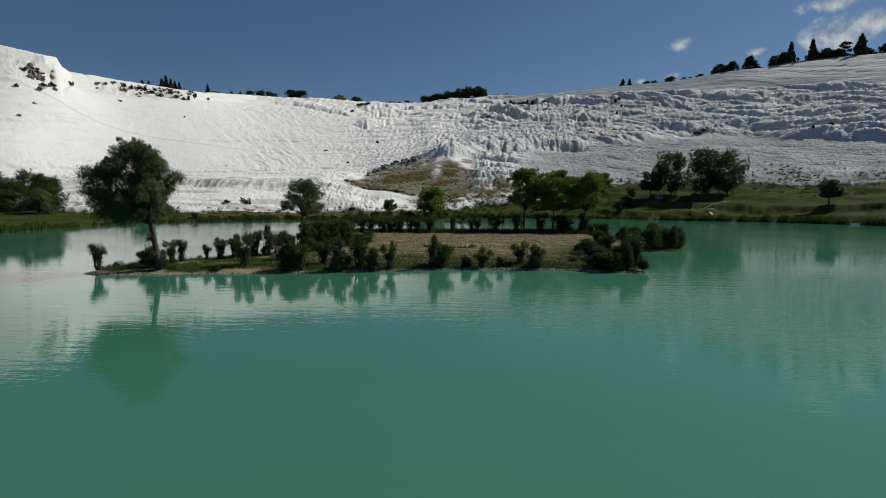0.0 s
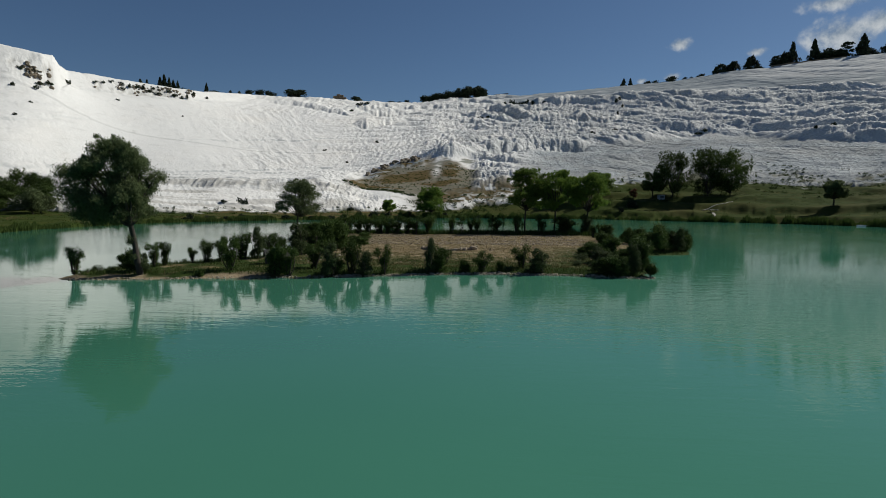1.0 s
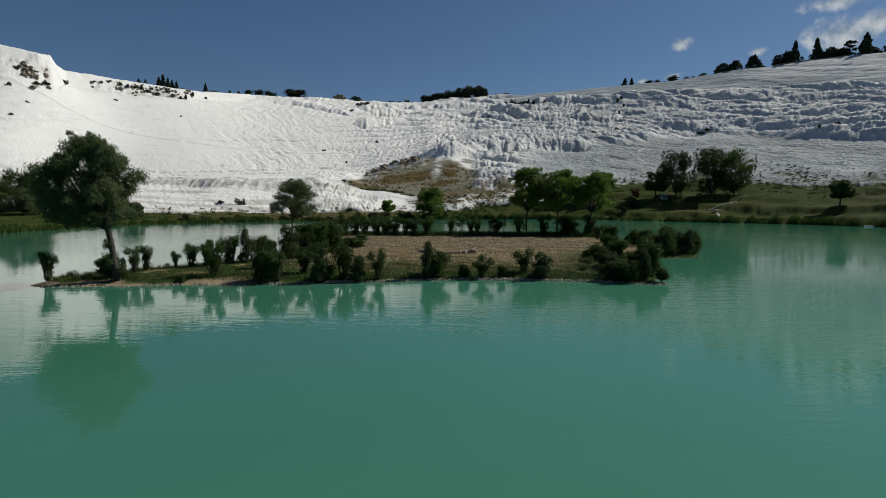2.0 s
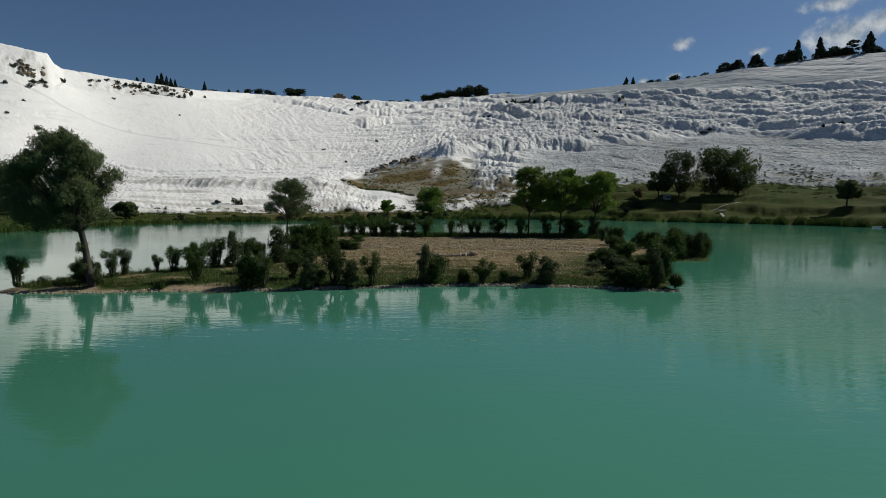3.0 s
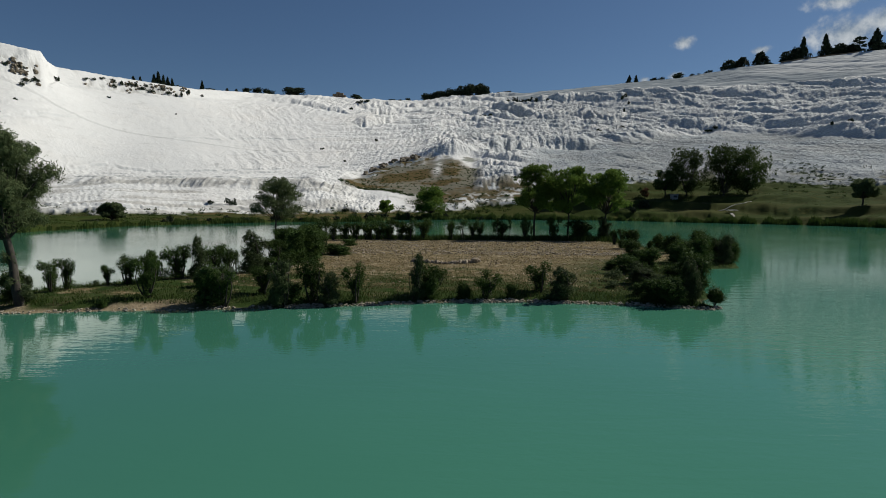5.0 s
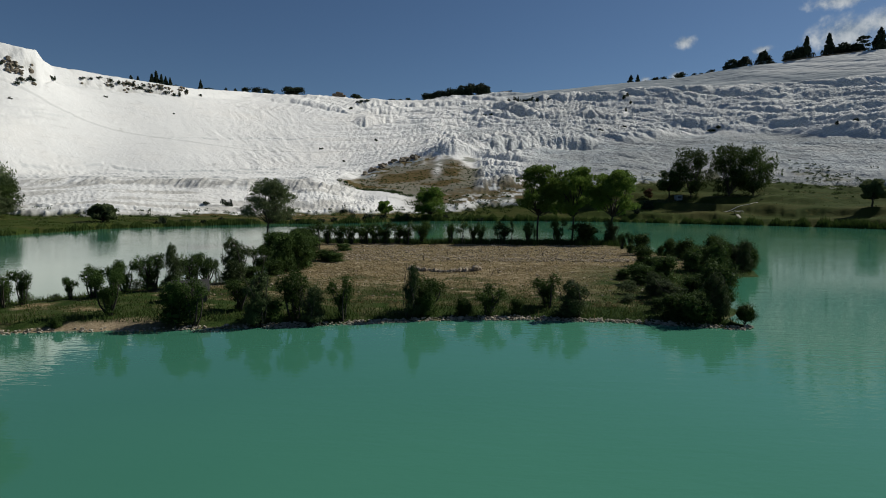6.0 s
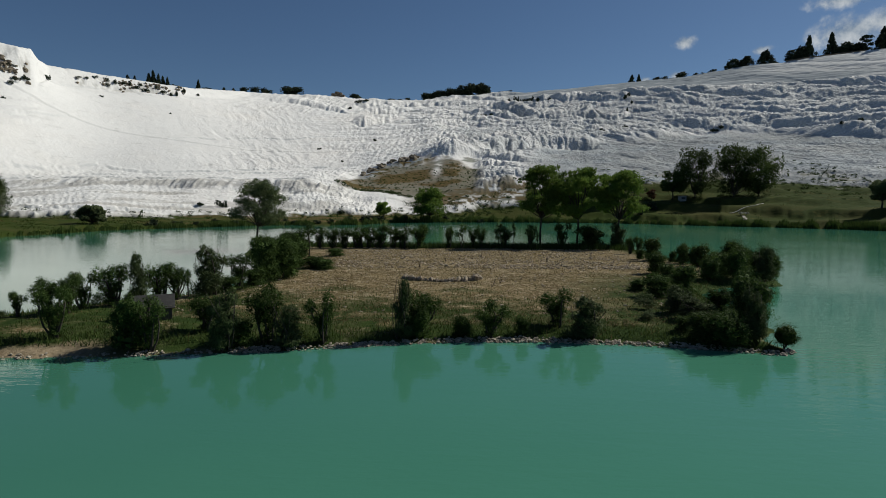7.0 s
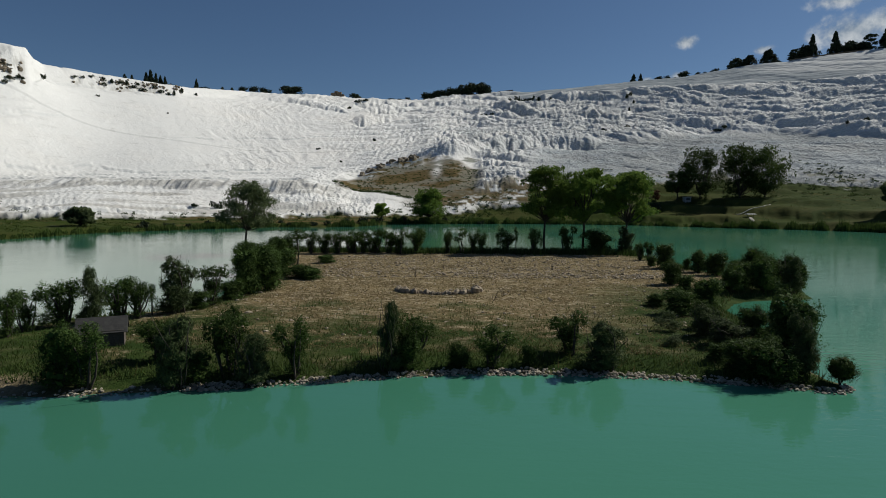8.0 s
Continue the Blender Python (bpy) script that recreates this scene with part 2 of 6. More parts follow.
BENCH = [(-39.5, 402, 21.9), (-31.9, 430, 24.6), (-26.2, 429, 25.0), (-20.4, 443, 27.2), (-14.8, 450, 29.1), (-10.0, 447, 32.0),
         (-6.3, 448, 39.1), (-1.9, 465, 50.2), (2.4, 485, 49.3), (6.7, 498, 51.6), (11.4, 525, 56.8), (16.4, 547, 61.7),
         (21.0, 584, 68.7), (25.4, 581, 66.5), (29.5, 534, 57.8), (33.9, 512, 51.6)]
SLOPE = [(-39.4, 430, 45.0), (-35.8, 475, 51.6), (-31.8, 515, 58.8), (-26.1, 550, 65.3), (-20.4, 592, 69.7), (-14.8, 605, 73.0),
         (-10.0, 614, 75.3), (-1.9, 635, 78.6), (2.4, 646, 82.8), (6.6, 670, 91.2), (11.3, 678, 97.4), (16.3, 662, 96.2),
         (21.0, 648, 97.5), (25.3, 634, 92.8), (29.4, 606, 83.6), (33.7, 588, 78.1)]
CREST = [(-39.3, 505, 79.9), (-36.0, 545, 93.2), (-35.2, 570, 93.3), (-31.7, 600, 100.0), (-26.0, 650, 107.5), (-20.3, 752, 125.1),
         (-14.8, 750, 122.7), (-10.0, 757, 118.8), (-2.0, 785, 124.5), (2.4, 796, 125.9), (6.6, 790, 135.2), (11.3, 770, 137.2),
         (16.2, 745, 134.8), (20.9, 733, 131.1), (25.3, 724, 125.6), (29.3, 717, 120.0), (33.6, 703, 115.3)]
RIDGE = [(-44, 548, 125.0), (-40.6, 548, 122.3), (-39.1, 548, 120.6), (-37.0, 547, 118.6), (-36.2, 556, 119.9), (-35.85, 568, 115.5), (-35.3, 596, 116.6), (-31.6, 630, 119.9), (-26.0, 672, 122.3),
         (-20.3, 794, 143.6), (-14.8, 812, 145.5), (-10.0, 848, 147.0), (-4.7, 888, 155.1), (2.3, 886, 160.6), (6.6, 871, 163.3),
         (11.2, 861, 166.5), (16.2, 849, 167.3), (20.8, 840, 171.1), (25.2, 841, 175.4), (29.2, 859, 182.7), (33.5, 869, 184.8)]


def along(line, az, k):
    a = np.array(line, dtype=float)
    return np.interp(az, a[:, 0], a[:, k])


def blur(a, n, axis):
    if n < 1:
        return a
    w = np.hanning(2 * n + 3)[1:-1]
    w /= w.sum()
    pad = [(n, n) if i == axis else (0, 0) for i in range(a.ndim)]
    p = np.pad(a, pad, mode="edge")
    out = np.zeros_like(a)
    for i, wi in enumerate(w):
        out += wi * (p[i:i + a.shape[0]] if axis == 0 else p[:, i:i + a.shape[1]])
    return out


AZ = np.concatenate([np.arange(-180, -43, 1.5), np.arange(-43, 37.5, 0.098), np.arange(37.5, 180.1, 1.5)])
RR = np.concatenate([np.arange(2, 130, 8.0), np.arange(130, 245, 2.5), np.arange(245, 520, 1.5), np.arange(520, 930, 2.0),
                     930 * 1.09 ** np.arange(0, 19)])


# steps and walls of flowstone across the hill: (degrees, metres, height of the step)
STEPS = {
    "crest": [(0.3, 816, 7.8), (2.0, 828, 15.9), (3.6, 816, 20.4), (6.9, 780, 19.5), (11.6, 745, 20.0), (14.2, 743, 14.3), (16.7, 734, 9.9),
              (19.1, 728, 11.2), (21.4, 718, 13.8), (23.7, 702, 20.2), (25.9, 696, 18.7), (28.0, 704, 12.2), (30.0, 716, 5.5), (31.9, 714, 2.7)],
    "alcove": [(1.9, 783, 4.5), (2.5, 757, 18.9), (3.6, 735, 21.2), (5.0, 709, 15.0), (6.1, 686, 5.3)],
    "buttress": [(5.0, 677, 2.6), (6.1, 692, 14.6), (7.2, 694, 21.3), (9.0, 685, 19.7), (10.6, 682, 18.3), (11.2, 659, 5.1)],
    "pocket": [(11.3, 684, 2.6), (11.8, 656, 15.1), (13.0, 649, 11.2), (14.2, 671, 10.3), (15.5, 668, 5.1)],
    "middle": [(-1.8, 458, 1.8), (0.4, 457, 7.0), (1.5, 473, 11.8), (3.2, 494, 12.3), (4.8, 505, 11.6), (7.0, 515, 12.8), (9.2, 517, 12.9),
               (10.8, 518, 8.0), (11.5, 531, 2.0)],
    "brow_ledge": [(-12.0, 766, 2.9), (-10.6, 790, 7.6), (-9.0, 808, 9.3), (-7.4, 812, 9.3), (-5.2, 811, 6.2), (-3.0, 815, 5.0), (0.0, 820, 4.0)],
    "second_ledge": [(-10.6, 738, 2.8), (-9.5, 750, 8.6), (-7.4, 762, 8.8), (-5.7, 755, 4.3), (-3.0, 733, 3.5)],
    "third_ledge": [(-11.2, 665, 1.9), (-10.4, 672, 9.0), (-8.5, 679, 7.8), (-6.3, 700, 5.4), (-4.1, 684, 2.6)],
    "bowl_ledge": [(-1.0, 746, 2.1), (-0.2, 738, 7.1), (1.5, 718, 8.3), (2.3, 697, 2.7)],
    "curtain": [(-24.0, 697, 2.0), (-22.0, 733, 8.4), (-19.0, 771, 10.4), (-17.0, 775, 13.4), (-14.9, 766, 14.7), (-12.8, 751, 14.4), (-11.7, 729, 5.6)],
    "tongue": [(15.2, 731, 3.5), (16.7, 716, 5.5), (19.1, 690, 6.6), (21.0, 662, 5.7), (23.8, 640, 3.1), (26.4, 625, 1.8)],
    "lobe": [(16.8, 617, 2.4), (18.0, 608, 10.5), (19.7, 602, 11.6), (21.4, 606, 9.3), (22.2, 599, 1.7)],
    "shoulder": [(30.1, 651, 2.5), (31.3, 645, 7.4), (32.4, 639, 7.4), (34.5, 633, 6.1), (40, 620, 6)],
    "low_shoulder": [(31.1, 525, 2.0), (32.1, 514, 9.9), (33.4, 515, 10.9), (34.8, 512, 10.8), (40, 500, 9)],
    "roll": [(22.1, 593, 2.3), (23.9, 597, 5.7), (26.1, 591, 5.7), (28.2, 581, 5.6), (29.8, 574, 7.7), (31.4, 565, 8.7), (32.2, 555, 2.7)],
    "upper_roll": [(26.5, 618, 1.8), (28.1, 613, 4.7), (30.2, 610, 5.3), (32.1, 589, 6.8), (34.7, 575, 5.5), (40, 560, 5)],
    "crag": [(-34.0, 597, 1.7), (-33.2, 605, 4.6), (-31.7, 617, 7.1), (-30.0, 631, 8.5), (-28.7, 642, 8.6), (-27.3, 652, 7.5), (-25.7, 668, 7.7), (-24.5, 688, 2.6)],
}


def step_relief(name, A, R, k):
    """A wall with a scalloped lip: the ground above it is raised, the ground below it cut back. Returns the height and the face."""
    L = np.array(STEPS[name], dtype=float)
    r, H = np.interp(AZ, L[:, 0], L[:, 1]), np.interp(AZ, L[:, 0], L[:, 2], 0, 0)
    H = blur(H[None], 9, 1)[0] * {"curtain": 0.5, "middle": 1.1, "brow_ledge": 1.5, "second_ledge": 1.5, "third_ledge": 1.4, "bowl_ledge": 1.4, "alcove": 0.85, "buttress": 0.75}.get(name, 0.46)
    arc = np.radians(AZ) * r
    H = H * (0.30 + 1.2 * fbm(arc / 26, arc * 0 + k, 3, 900 + k))
    lobe = pillow(arc / (14 + 1.2 * H.max()), arc * 0 + 3 * k, 2, 920 + k) - 0.4
    flute = pillow(arc / 5.2, arc * 0 + 5 * k, 2, 940 + k) - 0.4
    d = R - r + 9 * (fbm(arc / 55, arc * 0 + k, 2, 960 + k) - 0.5) + 1.5 * H * lobe + 0.45 * H * flute
    rib = R * np.radians(A)
    d = d + (1.0 + 0.5 * H) * (pillow(rib / 17 + R / 60, R / 26, 3, 980 + k) - 0.4) + 0.5 * H * (fbm(rib / 5, R / 12, 3, 990 + k) - 0.5)
    face = 1 - (1 - np.clip((d + 1.0 * H + 2) / (2.2 * H + 4), 0, 1)) ** 2.2
    ramp = smooth01(-3.2 * H - 8, 3.4 * H + 10, d)
    on = (H > 0.3)
    return H * (face - ramp), np.where(on, 4 * face * (1 - face), 0)


def hillside():
    """Heights and ground cover over the grid of bearings and distances."""
    na, nr = len(AZ), len(RR)
    Z = np.zeros((nr, na))
    side = 1 - smooth01(48, 110, np.abs(AZ))            # the hill dies away round the lake's near side
    tabs = [(along(L, AZ, 1), along(L, AZ, 2)) for L in (FOOT, TERRACE, BENCH, SLOPE, CREST, RIDGE)]
    shore = along(SHORE, AZ, 1)
    for k, (r, z) in enumerate(tabs):                   # wander along each line so that none runs straight
        r += 12 * (fbm(AZ * 0.22, AZ * 0 + 31 * k, 3, 60 + k, 0.4) - 0.5) * (0.3 if k in (0, 5) else 1.0)
    shore = shore + 5 * (fbm(AZ * 0.7, AZ * 0 + 3.3, 4, 90) - 0.5)
    for j in range(na):
        s = side[j]
        rs = [0, shore[j] - 12, shore[j] - 1.0, shore[j] + 0.6, shore[j] + 6]
        zs = [-2.5, -2.0, -0.4, 0.35, 1.2]
        step = float(smooth01(21, 26, AZ[j])) * s
        if step > 0:
            slope_z = tabs[0][1][j] / max(tabs[0][0][j] - shore[j], 20)
            rs += [shore[j] + 13, shore[j] + 31]
            zs += [1.2 + (7 * slope_z) * (1 - step) + 1.0 * step, 1.2 + 25 * slope_z * (1 - step) + 6.2 * step]
        for k, (r, z) in enumerate(tabs):
            if k == 1 and AZ[j] < -8:
                q = min(1.0, (-8 - AZ[j]) / 3)
                rs.append(r[j] - 11)
                zs.append(z[j] - 3.2 - 2.2 * q * (0.2 + 0.8 * float(smooth01(-31, -27, AZ[j]))))
            rs.append(max(r[j], rs[-1] + 4))
            zs.append(max(z[j] * (0.25 + 0.75 * s) if k else z[j] * 0.9 * (0.3 + 0.7 * s), 1.3))
        rs += [rs[-1] + 260, 6000]
        zs += [zs[-1] - 2.0, zs[-1] - 40 * s]
        Z[:, j] = np.interp(RR, rs, zs)
    X = CX + RR[:, None] * np.sin(np.radians(AZ))[None]
    Y = CY + RR[:, None] * np.cos(np.radians(AZ))[None]
    A = np.broadcast_to(AZ[None], Z.shape)
    R = np.broadcast_to(RR[:, None], Z.shape)
    foot, terr, bench = (t[0][None] for t in tabs[:3])
    slope, crest, ridge = (t[0][None] for t in tabs[3:])
    land = smooth01(0, 8, R - shore[None])
    Zs = blur(Z, 2, 0)
    soft = blur(blur(blur(Zs, 12, 0), 34, 1), 30, 1)
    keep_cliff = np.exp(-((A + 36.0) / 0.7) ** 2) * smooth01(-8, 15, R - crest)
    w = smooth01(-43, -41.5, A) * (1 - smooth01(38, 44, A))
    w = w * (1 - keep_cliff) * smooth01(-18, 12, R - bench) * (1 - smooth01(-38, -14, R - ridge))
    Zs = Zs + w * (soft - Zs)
    Zs = np.where(R - shore[None] > 10, Zs, Z)
    white = smooth01(-2, 2, R - foot + 34 * (fbm(X / 15, Y / 11, 5, 3, 0.6) - 0.5))
    rib = R * np.radians(A)
    wx, wy = 14 * (fbm(X / 40, Y / 40, 3, 11) - 0.5), 14 * (fbm(X / 40, Y / 40, 3, 12) - 0.5)
    vx, vy = 34 * (fbm(X / 75, Y / 75, 3, 13) - 0.5), 34 * (fbm(X / 75, Y / 75, 3, 14) - 0.5)
    back0 = smooth01(0, 12, R - ridge)
    h = Zs.copy()
    # the great steps
    faces = np.zeros_like(h)
    for k, name in enumerate(STEPS):
        off, face = step_relief(name, A, R, k)
        h += off * (1 - back0)
        faces = np.maximum(faces, face)
    # zones: the open slope is smooth, the bowl fluted, the far side rolls in tongues above a smooth apron
    open_slope = (1 - smooth01(-20, -8, A)) * smooth01(0, 18, R - bench) * (1 - smooth01(-25, 5, R - crest))
    apron = smooth01(2, 8, A) * (1 - smooth01(-16, 14, R - bench + 20 * (fbm(X / 60, Y / 60, 3, 15) - 0.5)))
    upper = smooth01(-2, 16, R - crest - 14 * smooth01(12, 20, A)) * smooth01(1, 5, A)
    far_side = smooth01(9, 19, A)
    rough = white * (1 - back0) * (1 - 0.86 * open_slope) * (1 - 0.80 * apron) * (1 - 0.72 * upper)
    rough = rough * (0.26 + 0.36 * smooth01(-22, -10, A) + 0.38 * smooth01(-8, 0, A))
    meadow_edge = smooth01(-10, -7, A) * (1 - smooth01(6, 10, A)) * (1 - smooth01(-6, 14, R - terr))
    rough = rough * (1 - 0.75 * meadow_edge)
    f = (R - terr) / np.maximum(bench - terr, 1)
    flank = smooth01(-12.5, -10.5, A) * (1 - smooth01(-0.2, 1.4, A)) * smooth01(-0.15, 0.05, f) * (1 - smooth01(0.66, 0.86, f))
    rough = rough * (1 - 0.85 * flank)
    h += white * (1 - back0) * (0.35 + 0.65 * rough) * 6 * (fbm((X + vx) / 85, (Y + vy) / 85, 2, 21) - 0.5)
    # tiers of small flowstone steps, one over the other, with scalloped lips
    tilt = 0.30 * far_side - 0.10 * (1 - far_side)
    for span, lip, sc, sd in ((36.0, 5.6, 80, 42), (16.0, 2.8, 40, 46), (7.0, 1.25, 17, 50)):
        ph = (R + tilt * rib + 0.35 * vy) / span + 2.0 * (fbm((rib + vx) / sc, (R + vy) / (2.2 * sc), 3, sd, 0.42) - 0.5)
        ph = ph + 0.42 * pillow((rib + 0.5 * vx) / (1.1 * span), R / (3 * span), 2, sd + 2)
        fr = ph - np.floor(ph)
        led_on = smooth01(0.34, 0.58, fbm((X + vx) / (1.5 * sc), (Y + vy) / (1.5 * sc), 2, sd + 1))
        swell = 1 - (1 - np.clip(fr / 0.9, 0, 1)) ** 4 - smooth01(0.9, 1.0, fr) * 0.1 - 0.9 * fr
        h += rough * swell * lip * (1 + 0.55 * smooth01(-9, -3, A) - 0.42 * far_side) * (0.3 + 0.7 * led_on)
    ph = (R + 0.55 * rib + 0.8 * vy) / 52 + 1.5 * (fbm((rib + vx) / 120, (R + vy) / 150, 2, 53) - 0.5)
    fr = ph - np.floor(ph)
    h += rough * far_side * 4.2 * (1 - (1 - fr) ** 3 - smooth01(0.55, 1.0, fr))
    # fine slanting flow ridges over the tongues and the apron
    fa, fb = 0.93 * R + 0.37 * rib + wy, 0.93 * rib - 0.37 * R + wx
    flow = np.abs(2 * fbm(fa / 6.5, fb / 30, 4, 151, 0.6) - 1)
    h += (rough + 0.30 * apron * white) * smooth01(4, 12, A) * 2.6 * (0.25 - flow)
    mid = smooth01(-13, -6, A) * (1 - smooth01(5, 10, A)) * smooth01(18, 60, R - bench)
    ph = (R - 0.45 * rib + 0.8 * vy) / 40 + 1.5 * (fbm((rib + vx) / 90, (R + vy) / 120, 2, 54) - 0.5)
    fr = ph - np.floor(ph)
    h += rough * mid * 3.6 * (1 - (1 - fr) ** 3 - smooth01(0.55, 1.0, fr))
    # curtains that hang down the steep faces, finer ribs between
    steep = smooth01(0.45, 1.0, np.abs(np.gradient(blur(h, 1, 0), axis=0) / np.gradient(RR)[:, None]))
    steep = np.maximum(steep, 0.7 * faces) * white
    curtain = pillow((rib + 0.25 * wx) / 3.8, (R + wy) / 46, 2, 61)
    drape = pillow((rib + 0.4 * wx) / 9.5, (R + wy) / 60, 2, 63)
    h += rough * (0.45 + 1.1 * steep) * (curtain - 0.35) + rough * (0.6 + 1.6 * steep) * (drape - 0.35)
    small = pillow((rib + wx) / 5.0, (R + wy) / 8.5, 3, 55)
    h += rough * 0.95 * (small - 0.35) + rough * 0.7 * (fbm((rib + wx) / 7, (R + wy) / 12, 4, 37, 0.62) - 0.5)
    # the brow above the open slope hangs in fine curtains
    brow = smooth01(-25, -20, A) * (1 - smooth01(-12, -9, A)) * smooth01(-60, -20, R - crest) * (1 - smooth01(-4, 8, R - ridge)) * white
    h += brow * 1.5 * (pillow((rib + 0.3 * wx) / 4.6, (R + wy) / 70, 3, 65) - 0.35)
    # streaks that run slantwise down the open slope
    sa, sb = 0.89 * rib + 0.46 * R, 0.46 * rib - 0.89 * R
    streaky = open_slope * white * (0.18 + 0.82 * smooth01(-27, -20, A + 5 * (fbm(X / 50, Y / 50, 3, 75) - 0.5)))
    h += streaky * (1.4 * (fbm((sa + wx) / 5, (sb + wy) / 34, 4, 72, 0.62) - 0.5) + 0.7 * (pillow((sa + 2 * wx) / 8, (sb + wy) / 50, 2, 73) - 0.35))
    h += white * open_slope * 1.6 * (fbm((X + wx) / 70, (Y + wy) / 70, 3, 71) - 0.5)
    h += apron * white * 2.0 * (fbm((X + wx) / 8, (Y + wy) / 8, 4, 76, 0.66) - 0.5)
    # the white cone over the brown flank
    cx0 = 447 * np.radians(-2.2)
    cone = np.hypot(rib - cx0, (R - 447) * 0.8)
    spoke = np.arctan2(R - 447, rib - cx0)
    h += 2.2 * np.exp(-(cone / 15) ** 2) + (1 - 0.7 * flank) * np.exp(-(cone / 24) ** 2) * (1.0 + 2.2 * pillow(spoke * 2.6 + cone / 30, cone / 26, 2, 39))
    # beds of the cliff on the knoll, strata over the crest
    bed = (h + 3 * (fbm(X / 20, Y / 20, 3, 87) - 0.5)) / 7.0
    h += (1 - smooth01(-36.2, -35.4, A)) * smooth01(0, 20, R - slope) * (1 - smooth01(0, 6, R - ridge)) * 1.5 * (smooth01(0.0, 0.45, bed - np.floor(bed)) - (bed - np.floor(bed)))
    for pitch, lift, sd in ((3.4, 0.9, 67), (1.5, 0.6, 68)):
        lay = Zs / pitch + 1.1 * fbm(X / 80, Y / 80, 3, sd)
        h += upper * white * (1 - back0) * lift * (smooth01(0.0, 0.35, lay - np.floor(lay)) - (lay - np.floor(lay)))
    # runnels that gather and branch down the slope
    seed_noise = np.random.default_rng(77).normal(0, 1, h.shape)
    fall = rough * (1 - 0.8 * upper) * (0.35 + 0.65 * smooth01(0.35, 0.6, fbm((X + vx) / 60, (Y + vy) / 60, 3, 43)))
    acc = np.ones_like(h)
    path_h = h + 0.25 * seed_noise
    cols = np.arange(na)
    for i in range(nr - 1, 0, -1):
        below = path_h[i - 1]
        cand = np.stack([np.roll(below, 1) + 0.15, below, np.roll(below, -1) + 0.15])
        to = np.clip(cols + np.argmin(cand, 0) - 1, 0, na - 1)
        acc[i - 1] += np.bincount(to, acc[i] * 0.90, na)
    h += (0.06 * rough + 0.03 * white) * seed_noise * (1 - back0) * (1 - meadow_edge)
    h -= fall * (0.42 - 0.14 * far_side) * (np.minimum(np.log1p(blur(acc, 1, 1)), 3.0) - 1.6)
    # fluted riser of the low terrace
    ris = smooth01(-13, -8, R - terr) * (1 - smooth01(-1, 4, R - terr)) * (1 - smooth01(-12, -8, A))
    fl = pillow((rib + 0.3 * wx) / 2.6, R / 60, 2, 81)
    h += ris * 1.8 * (fl - 0.35) + ris * 0.6 * (fbm(rib / 16, R / 20, 3, 83) - 0.5)
    h += white * (1 - smooth01(-12, -8, A)) * (1 - smooth01(-12, -6, R - terr)) * (1.1 * (fbm((rib + wx) / 12, (R + wy) / 6, 4, 84, 0.6) - 0.5))
    # meadow and plain
    h += (1 - white) * land * 1.2 * (fbm(X / 16, Y / 16, 4, 91) - 0.5)
    bank = smooth01(8, 14, A) * (1 - white) * land
    q = (h + 5 * (fbm(X / 45, Y / 45, 3, 92) - 0.5)) / 4.6
    h += bank * 0.55 * ((smooth01(0.0, 0.4, q - np.floor(q)) - (q - np.floor(q))) * 4.6)
    h += bank * 3.2 * (fbm(X / 34, Y / 20, 4, 93) - 0.5)
    # plateau behind the ridge
    grass = 1 - white
    back = smooth01(14, 40, R - ridge)
    grass = np.maximum(grass, back * 0.85)
    grass = np.maximum(grass, smooth01(55, 75, np.abs(A)) * land)
    # scrubby ground runs up into the white at its foot
    fringe = smooth01(0.52, 0.66, fbm(X / 9, Y / 9, 4, 101)) * (1 - smooth01(0, 55, R - foot)) * smooth01(-3, 4, A)
    grass = np.maximum(grass, fringe * 0.9)
    # bare brown flank under the mound in the middle, with green in its hollows
    grass = np.maximum(grass, 0.7 * flank * smooth01(0.5, 0.6, fbm(X / 16, Y / 9, 4, 153)))
    n = 1.6 * (fbm(X / 12, Y / 12, 4, 111) - 0.5)
    f_top = np.interp(A, (-13, -10.8, -7.4, -4.1, -1.2, 0.5, 1.4), (0.06, 0.50, 0.82, 0.80, 0.58, 0.42, 0.1))
    f_low = np.interp(A, (-13, -10, -7, -3, 0.6, 1.4), (0.05, 0.10, 0.05, -0.06, 0.0, 0.1))
    earth = smooth01(-0.05, 0.05, f - f_low + 0.10 * n) * (1 - smooth01(-0.05, 0.05, f - f_top + 0.10 * n))
    earth *= smooth01(-13, -11.5, A) * (1 - smooth01(0.2, 1.4, A + 0.8 * n))
    rib_w = np.exp(-((A + 3.6 - 0.5 * f + 0.3 * n) / 0.42) ** 2) * smooth01(0.25, 0.5, f)
    earth *= 1 - 0.95 * rib_w
    earth *= 1 - 0.5 * smooth01(0.52, 0.62, fbm(X / 16, Y / 9, 4, 153))
    low = smooth01(-7, -4, A) * (1 - smooth01(7, 10, A)) * smooth01(-2, 6, R - foot - 2) * (1 - smooth01(-4, 26, R - terr))
    earth = np.maximum(earth, 0.95 * low * smooth01(0.38, 0.44, fbm(X / 9, Y / 5, 5, 113, 0.62)))
    earth = np.maximum(earth, 0.20 * apron * white * smooth01(0.3, 0.6, fbm(X / 22, Y / 22, 4, 147)))
    earth = np.maximum(earth, 0.9 * (1 - smooth01(-7, -3, A)) * smooth01(2, 9, R - shore[None]) * (1 - white) * smooth01(-27, -16, A + 14 * (fbm(X / 22, Y / 12, 3, 149) - 0.5)) * smooth01(0.36, 0.52, fbm(X / 13, Y / 4, 4, 151, 0.6)))
